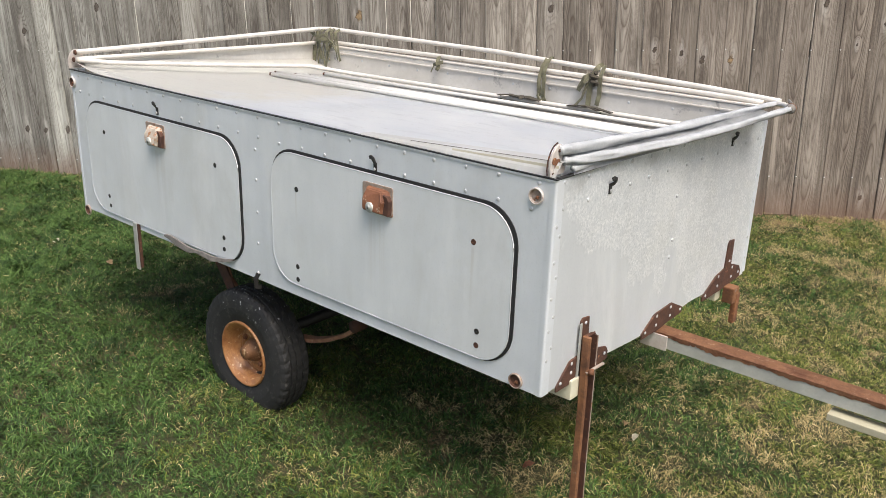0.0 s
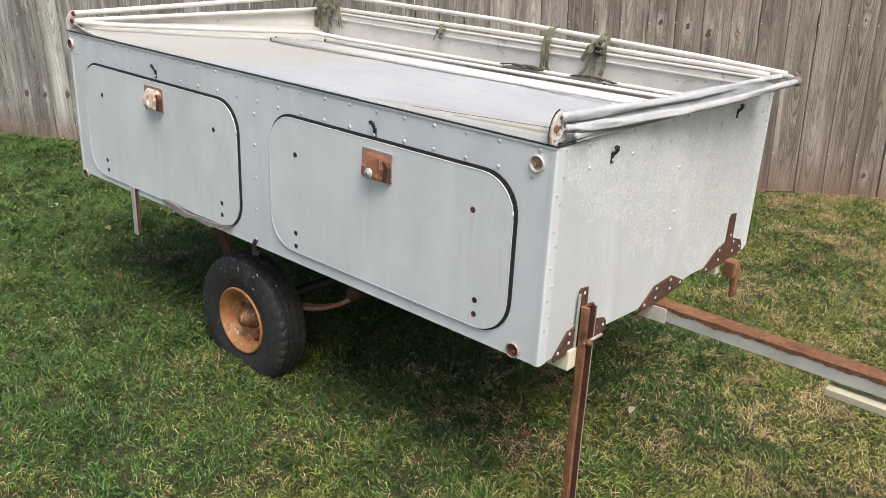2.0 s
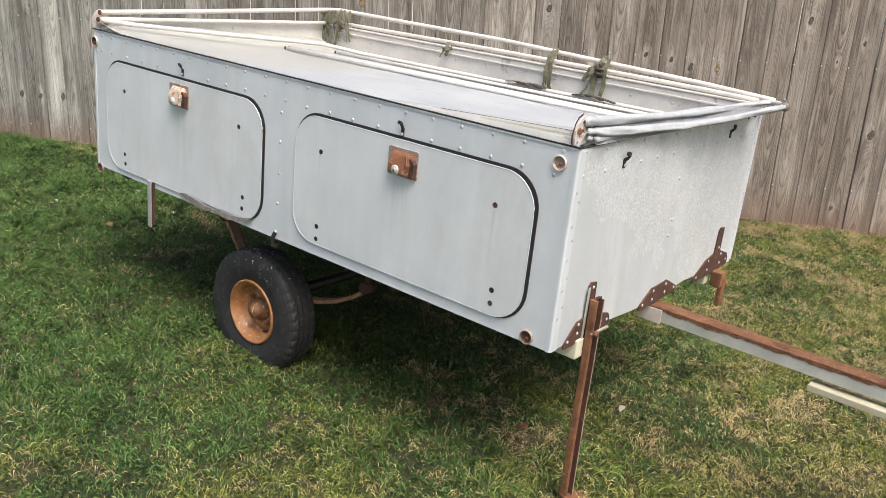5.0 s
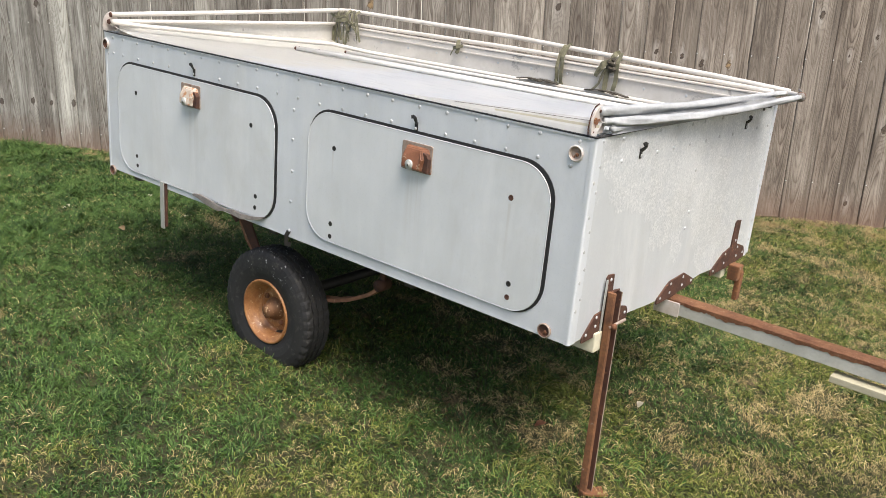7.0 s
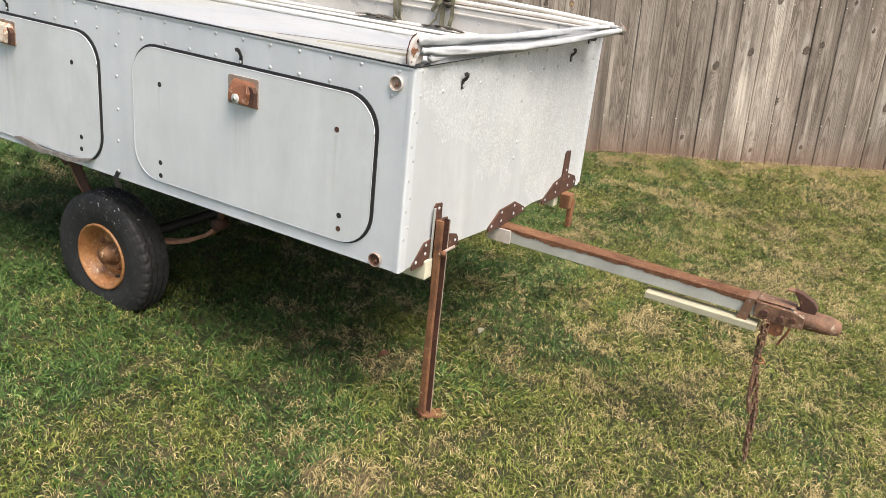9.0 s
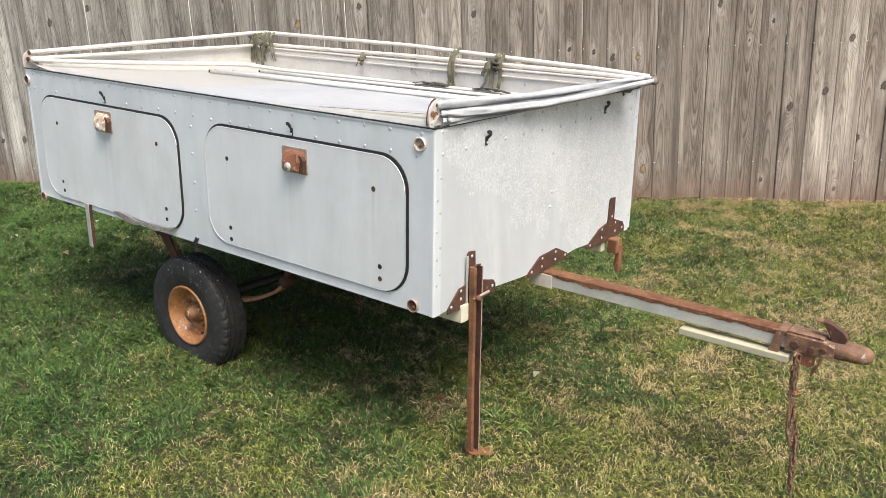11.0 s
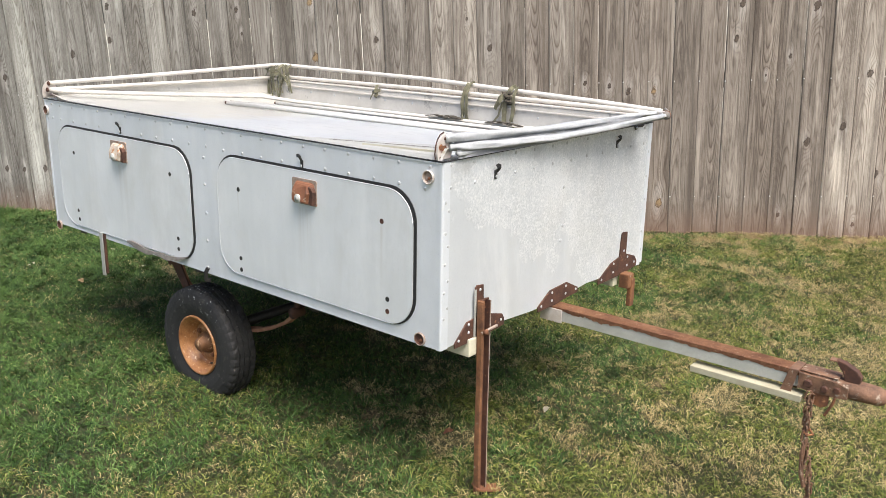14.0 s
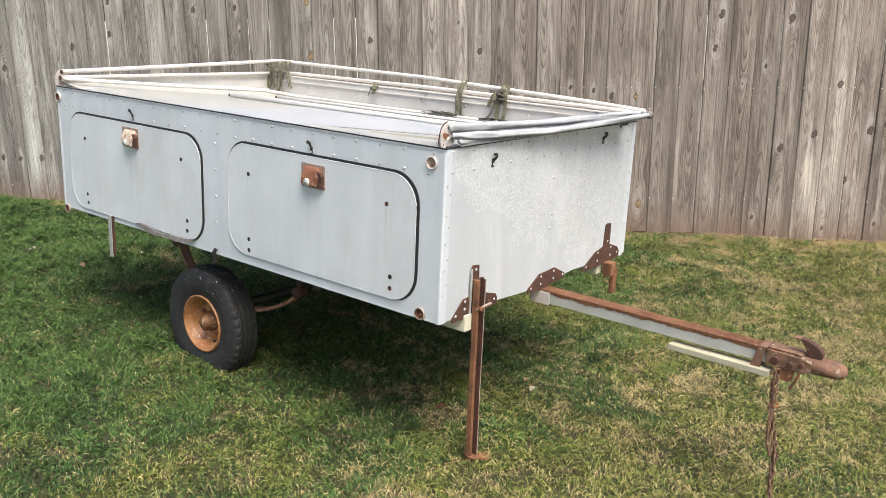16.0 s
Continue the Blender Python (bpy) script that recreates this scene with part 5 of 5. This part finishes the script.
    lever = slab([(0.918, 0.474), (0.955, 0.476), (0.958, 0.496), (0.945, 0.512), (0.912, 0.528), (0.890, 0.532), (0.893, 0.521), (0.908, 0.503)], "y", (0.608, 0.632), 0.003)
    part("latch_lever", lever, DARK_RUST, c, "dark rusty locking lever")
    part("lever_grip", box((0.872, 0.607, 0.5255), (0.894, 0.633, 0.5300), 0.002), COUPLER, c)
    for x, z, r in ((0.832, 0.454, 0.012), (0.876, 0.450, 0.010), (0.908, 0.456, 0.009)):
        part("bolt_head", turned([(0.0002, -0.008), (r * 0.8, -0.008), (r, -0.005), (r, 0.004)], 8, pose(x, 0.5850, z)), DARK_RUST, c)
    part("chain_plate", slab([(0.838, 0.440), (0.890, 0.440), (0.888, 0.402), (0.872, 0.392), (0.846, 0.398)], "y", (0.588, 0.594), 0.001), RUST, c)
    part("short_hook", sweep([(0.905, 0.590, 0.432), (0.900, 0.588, 0.410), (0.890, 0.588, 0.388), (0.884, 0.588, 0.372)], circle(0.0038, 8)), RUST, c)
    return t


tongue()


def chain():
    top = empty("safety_chain", None, "rusty steel safety chain hanging from the drawbar to the grass", "chain", m=BOX)
    bm = bmesh.new()
    ring = [(0.0065 * math.cos(a), 0, (0.009 if math.sin(a) > 0 else -0.009) + 0.0065 * math.sin(a)) for a in [2 * math.pi * i / 12 + 0.01 for i in range(12)]]
    sweep(ring + ring[:2], circle(0.0026, 6), up=(0, 1, 0), bm=bm)
    first = None
    z, i = 0.425, 0
    for x0, y0, drop in ((0.832, 0.583, 0.0), (0.841, 0.579, 0.006)):
        z, i = 0.420 - drop, 0
        while z > -0.005:
            sway = 0.006 * math.sin(z * 23 + x0 * 50)
            pull = (0.835 - x0) * min(1, (0.42 - z) / 0.12) * 0.8
            m = pose(x0 + pull + sway + (0.42 - z) * 0.12, y0 + 0.004 * math.sin(i * 1.9), z, random.uniform(-9, 9), random.uniform(-12, 12), 90 * (i % 2) + 35)
            if first is None:
                first = part("chain_link", bm, COUPLER, top)
                first.matrix_local = m
            else:
                same("chain_link", first, top, m)
            z -= 0.0195
            i += 1
    part("wire", sweep([(0.838, 0.578, 0.315), (0.852, 0.572, 0.308), (0.866, 0.578, 0.312), (0.852, 0.590, 0.320), (0.838, 0.586, 0.306)], circle(0.004, 6)), RUST, top, "twist of rusty wire")
    part("cable", sweep([(0.850, 0.576, 0.30), (0.846, 0.572, 0.25), (0.850, 0.572, 0.19), (0.862, 0.576, 0.15)], circle(0.007, 8)), COUPLER, top, "dark sleeve on the chain")


chain()

# ---------------------------------------------------------------- the fence
def board_mesh(width, height, nick):
    """One picket, face towards -y, foot at z = 0; its edges chamfered so that the joints read dark."""
    o = [(-width / 2, 0), (width / 2, nick), (width / 2, height - 0.03), (width / 2 - 0.03, height), (-width / 2 + 0.03, height), (-width / 2, height - 0.03)]
    bm = slab(o, "y", (-0.009, 0.005), 0.0)
    edges = [e for e in bm.edges if abs(e.verts[0].co.y + 0.009) < 1e-5 and abs(e.verts[1].co.y + 0.009) < 1e-5]
    bmesh.ops.bevel(bm, geom=edges, offset=0.0048, segments=1, affect="EDGES")
    me = bpy.data.meshes.new("board")
    bm.to_mesh(me)
    bm.free()
    me.materials.append(WOOD)
    return me


def build_fence():
    fence = empty("fence", label="tall privacy fence of weathered grey pine boards", category="fence", m=Matrix.Translation(FENCE_AT) @ Matrix.Rotation(FENCE_TURN, 4, "Z"))
    tagged(fence, kind="structure")
    rng = random.Random(21)
    shapes = [board_mesh(w, 1.86, nick) for w, nick in ((0.1502, 0.004), (0.1503, -0.006), (0.1505, 0.0), (0.1501, 0.008), (0.1472, -0.003), (0.1455, 0.0), (0.1462, 0.004))]
    head = bmesh.new()
    add_rod(head, (0, 0.002, 0), (0, -0.003, 0), 0.0038, 8)
    nail_mesh = bpy.data.meshes.new("nail")
    head.to_mesh(nail_mesh)
    head.free()
    nail_mesh.materials.append(NAIL)
    # knots that stand out: along the fence, height above the lawn, size
    knots = [(0.465, 0.54, 0.017), (0.665, 0.633, 0.016), (0.877, 0.341, 0.018), (0.464, 1.346, 0.018), (0.038, 1.376, 0.016), (-0.882, 0.922, 0.011), (-0.732, 0.904, 0.011), (-0.614, 0.868, 0.014), 
             (-0.459, 0.869, 0.014), (-1.476, 1.158, 0.015), (-3.418, 1.435, 0.014), (-2.209, 1.226, 0.015), (-4.331, 1.196, 0.017), (-4.868, 1.046, 0.016), (1.001, 0.655, 0.018), (-0.408, 0.157, 0.018), 
             (0.012, 1.17, 0.013), (0.334, 1.057, 0.01), (0.197, 0.949, 0.006), (0.791, 0.945, 0.016), (0.326, 0.079, 0.01), (0.771, 0.018, 0.01), (0.545, 0.309, 0.01), (1.09, 0.696, 0.015), 
             (1.384, 0.796, 0.009), (1.568, 0.333, 0.017), (1.661, 0.324, 0.012), (1.089, 0.052, 0.01), (-5.215, 0.388, 0.016), (-4.974, 0.407, 0.015), (-4.837, 0.4, 0.013), (-4.673, 0.405, 0.016), 
             (-4.039, 1.5, 0.016), (-4.052, 1.278, 0.015), (-3.99, 1.087, 0.013), (-3.104, 1.291, 0.007), (-3.127, 1.445, 0.012), (-2.629, 1.474, 0.016), (-2.616, 1.125, 0.02)]
    for k in range(-46, 42):
        s0 = -0.3493 + 0.15189 * k + 0.000118 * k * k
        pitch = 0.15189 + 0.000118 * (2 * k + 1)
        mid = s0 + pitch / 2
        at = FENCE_AT + ALONG * mid
        base = float(ground_height(at.x, at.y)) + rng.uniform(-0.012, 0.008)
        ob = new("board", rng.choice(shapes[:4] if k > -12 else shapes[4:]))
        ob.parent = fence
        ob["paleness"] = {2: 0.2, 3: 0.1, 4: 0.12, 5: 0.35, 6: 0.82, 7: 0.84, 8: 0.40, 9: 0.25, 10: 0.2, 11: 0.3, 12: 0.2, -30: 0.95, -29: 0.6, -8: 0.55, -1: 0.2, 0: 0.2, 1: 0.25}.get(k, rng.choice((0.1, 0.25, 0.35, 0.45, 0.55, 0.7)))
        ob.matrix_local = pose(mid + rng.uniform(-0.001, 0.001), rng.uniform(-0.004, 0.004), base, rng.uniform(-0.25, 0.25), rng.uniform(-0.05, 0.05), rng.uniform(-0.5, 0.5)) @ Matrix.Diagonal((pitch / 0.1512, 1, 1, 1))
        mine = [(s - mid, z - base, r * 1.05) for s, z, r in knots if abs(s - mid) < pitch / 2]
        while len(mine) < 2:
            mine.append((rng.uniform(-0.06, 0.06), rng.uniform(0.2, 1.7) if rng.random() < 0.14 else -4.0, rng.choice((0.004, 0.006, 0.008, 0.011))))
        for key, (u, w, r) in zip("ab", mine[:2]):
            ob["knot_across_" + key], ob["knot_up_" + key], ob["knot_size_" + key] = float(u), float(w), float(r)
        ob["warmth"] = min(1.0, max(0.0, (k + 30) / 28)) * rng.uniform(0.7, 1.0)
        ob["knot_tan"] = 1.0 if any(abs(s - mid) < pitch / 2 for s in (-0.406, -0.123, -2.62)) else 0.0
        for z in (0.201, 0.923, 1.611):
            nail = new("nail", nail_mesh)
            nail.parent = ob
            nail.matrix_local = pose(-pitch / 2 + 0.008 + rng.uniform(-0.003, 0.003), -0.009, z - base + rng.uniform(-0.004, 0.004))
    for z in (0.201, 0.923, 1.611):
        r = part("rail", box((-7.2, 0.014, z - 0.045), (6.6, 0.052, z + 0.045), 0.003), RAIL, fence)


build_fence()


# ---------------------------------------------------------------- grass, last
def blades(name, material, count, tall, wide, lean, lift, keep, seed, label):
    """Many bent leaves as one mesh: a root, a broad middle and a tip, two triangles each."""
    rng = np.random.default_rng(seed)
    m = count * 3
    s, d = rng.uniform(-5.7, 2.7, m), -rng.beta(1.0, 1.2, m) * 5.2
    tuft = rng.integers(0, count // 12, m)
    ts, td = rng.uniform(-5.7, 2.7, count // 12), -rng.beta(1.0, 1.2, count // 12) * 5.2
    held = rng.random(m) < 0.35
    s = np.where(held, ts[tuft] + rng.normal(0, 0.014, m), s)
    d = np.where(held, np.minimum(td[tuft] + rng.normal(0, 0.014, m), 0), d)
    x = FENCE_AT.x + ALONG.x * s + BEHIND.x * (d + 0.02)
    y = FENCE_AT.y + ALONG.y * s + BEHIND.y * (d + 0.02)
    ok = (y > 0.97 * x - 1.25) & (y > -1.15) & (y > -0.42 * x - 2.3)
    ok &= rng.random(m) < keep(x, y, s, d)
    x, y = x[ok][:count], y[ok][:count]
    n = len(x)
    turn, bend = 14.0 * patchy(x, y, 0.075, 21) + rng.normal(0, 1.1, n), rng.uniform(lean[0], lean[1], n)
    length = tall * rng.uniform(0.5, 1.3, n) * (0.66 + 0.75 * patchy(x, y, 0.16, 9) * patchy(x, y, 0.5, 4) + 0.25 * patchy(x, y, 0.06, 11))
    length *= 1 + 0.75 * np.clip((-x - 2.1) / 1.0, 0, 1) * patchy(x, y, 0.30, 14)
    half = wide * rng.uniform(0.55, 1.25, n) / 2
    z = ground_height(x, y) - 0.003 + lift * rng.random(n)
    ax, ay = np.cos(turn), np.sin(turn)
    twist = turn + np.pi / 2 + rng.normal(0, 0.35, n)
    tip_up = rng.normal(0, 0.55, n) * half
    bx, by = np.cos(twist) * half, np.sin(twist) * half
    up1, out1 = np.cos(bend * 0.72), np.sin(bend * 0.72)
    up2, out2 = np.cos(bend * 1.3), np.sin(bend * 1.3)
    mx, my, mz = x + ax * out1 * length * 0.5, y + ay * out1 * length * 0.5, z + up1 * length * 0.5
    tx, ty, tz = mx + ax * out2 * length * 0.5, my + ay * out2 * length * 0.5, mz + up2 * length * 0.5
    mz = np.maximum(mz, z + 0.008 + 0.010 * rng.random(n))
    tz = np.maximum(tz, z + 0.003 + 0.012 * rng.random(n))
    v = np.empty((n, 4, 3))
    v[:, 0] = np.stack([x, y, z], 1)
    v[:, 1] = np.stack([mx - bx, my - by, mz - tip_up], 1)
    v[:, 2] = np.stack([mx + bx, my + by, mz + tip_up], 1)
    v[:, 3] = np.stack([tx, ty, tz], 1)
    tri = np.array([0, 2, 1, 1, 2, 3])
    loops = (np.arange(n)[:, None] * 4 + tri[None, :]).ravel().astype(np.int32)
    me = bpy.data.meshes.new(name)
    me.vertices.add(n * 4)
    me.vertices.foreach_set("co", v.ravel().astype(np.float32))
    me.loops.add(len(loops))
    me.loops.foreach_set("vertex_index", loops)
    me.polygons.add(n * 2)
    me.polygons.foreach_set("loop_start", np.arange(0, n * 6, 3, dtype=np.int32))
    me.update(calc_edges=True)
    me.materials.append(material)
    return tagged(new(name, me), label, "grass", kind="stuff")


CELLS = np.random.default_rng(77).random((97, 89))


def patchy(x, y, size, shift):
    """Soft random patches of a given size, 0 to 1."""
    u, v = x / size + 31.7 * shift, y / size + 17.3 * shift
    iu, iv = np.floor(u).astype(int), np.floor(v).astype(int)
    fu, fv = u - iu, v - iv
    fu, fv = fu * fu * (3 - 2 * fu), fv * fv * (3 - 2 * fv)
    cell = lambda a, b: CELLS[(a + 7 * (b // 89)) % 97, b % 89]
    return (cell(iu, iv) * (1 - fu) + cell(iu + 1, iv) * fu) * (1 - fv) + (cell(iu, iv + 1) * (1 - fu) + cell(iu + 1, iv + 1) * fu) * fv


def bare(x, y, d):
    """How worn the lawn is: mostly beside the tongue and along the fence."""
    v = 0.30 * patchy(x, y, 0.45, 1) + 0.40 * patchy(x, y, 0.13, 2) + 0.30 * patchy(x, y, 0.05, 3)
    worn = np.clip((x + 1.3) / 1.7, 0, 1)
    return np.clip((0.285 + 0.125 * worn + 0.13 * np.clip((d + 0.75) / 0.7, 0, 1) - v) / 0.08, 0, 1)


def nest(x, y):
    """Hand-sized nests of matted straw on the worn side."""
    return np.clip((patchy(x, y, 0.085, 12) - 0.77) / 0.06, 0, 1) * np.clip((x + 1.1) / 0.8, 0.25, 1)


def lush(x, y, s, d):
    foot = np.clip((-d - 0.01) / 0.10, 0.05, 1.0)
    thick = np.clip(0.86 - 0.12 * (x + 0.6), 0.50, 1.0) * (0.55 + 0.45 * patchy(x, y, 0.10, 5))
    return thick * (1 - 0.88 * bare(x, y, d)) * (1 - 0.60 * nest(x, y)) * foot


def dry(x, y, s, d):
    worn = np.clip((x + 1.0) / 1.5, 0, 1)
    return np.clip(0.060 + 1.15 * worn * patchy(x, y, 0.12, 6) * patchy(x, y, 0.04, 7) + (0.55 + 0.35 * worn) * bare(x, y, d) + 1.0 * nest(x, y) + 0.20 * np.clip((d + 0.15) / 0.15, 0, 1), 0.04, 1.0)


def young(x, y):
    """Share of fresh deep green blades: high by the wheel, fading towards the tongue."""
    return np.clip(0.62 - 0.55 * (x + 0.35) + 1.5 * (patchy(x, y, 0.24, 8) - 0.5), 0, 1)


def fresh(x, y, s, d):
    return lush(x, y, s, d) * young(x, y)


def tired(x, y, s, d):
    return lush(x, y, s, d) * (1 - young(x, y))


blades("deep_grass", DEEP_GREEN, 500000, 0.038, 0.0031, (0.6, 1.55), 0.0, fresh, 3, "fresh deep green lawn grass")
blades("grass", GREEN, 500000, 0.036, 0.0031, (0.8, 1.65), 0.004, tired, 6, "short yellowish green lawn grass")
blades("dry_grass", STRAW, 260000, 0.031, 0.0017, (1.35, 1.80), 0.016, dry, 4, "dry straw-coloured blades matted in the lawn")


def dead_leaf(x, y, size, turn, seed, material, label):
    rng = random.Random(seed)
    bm = bmesh.new()
    n = 9
    rows = []
    for i in range(n):
        k = i / (n - 1)
        w = size * 0.32 * math.sin(math.pi * min(1, k * 0.96 + 0.03)) ** 0.8 * rng.uniform(0.75, 1.1)
        zc = 0.008 * math.sin(k * 3) + rng.uniform(0, 0.003)
        rows.append([bm.verts.new((size * (k - 0.5), -w, zc + 0.25 * w)), bm.verts.new((size * (k - 0.5), 0, zc)), bm.verts.new((size * (k - 0.5), w, zc + 0.3 * w))])
    for one, two in zip(rows, rows[1:]):
        for i in range(2):
            bm.faces.new((one[i], one[i + 1], two[i + 1], two[i]))
    bmesh.ops.solidify(bm, geom=bm.faces[:], thickness=0.0006)
    ob = part("dead_leaf", bm, material, None, "", True)
    ob.matrix_world = pose(x, y, float(ground_height(x, y)) + 0.022, rng.uniform(-15, 15), rng.uniform(-15, 15), turn)
    return tagged(ob, label, "leaf", "dead leaves on the lawn")


for i, (x, y, size, material, label) in enumerate((
        (-2.702, 0.347, 0.046, LEAF, "curled tan dead leaf lying on the grass"), (-0.263, 0.363, 0.040, BROWN_LEAF, "reddish brown dead leaf lying on the grass"),
        (-0.094, 0.732, 0.036, PALE_LEAF, "pale bleached leaf lying on the grass"), (-3.189, 0.813, 0.046, PALE_LEAF, "pale bleached leaf lying on the grass"),
        (-3.189, 0.333, 0.026, PALE_LEAF, "small pale petal on the grass"), (-3.148, 0.294, 0.020, PALE_LEAF, "small pale petal on the grass"),
        (-2.699, 0.712, 0.028, PALE_LEAF, "small pale petal on the grass"))):
    dead_leaf(x, y, size, 47 * i, i, material, label)
rng = random.Random(8)
for i in range(12):
    s, d = rng.uniform(-5.1, 1.9), -rng.uniform(0.2, 3.4)
    p = FENCE_AT + ALONG * s + BEHIND * d
    dead_leaf(p.x, p.y, rng.uniform(0.016, 0.030), rng.uniform(0, 360), 20 + i, LEAF, "small curled brown leaf lying on the grass")
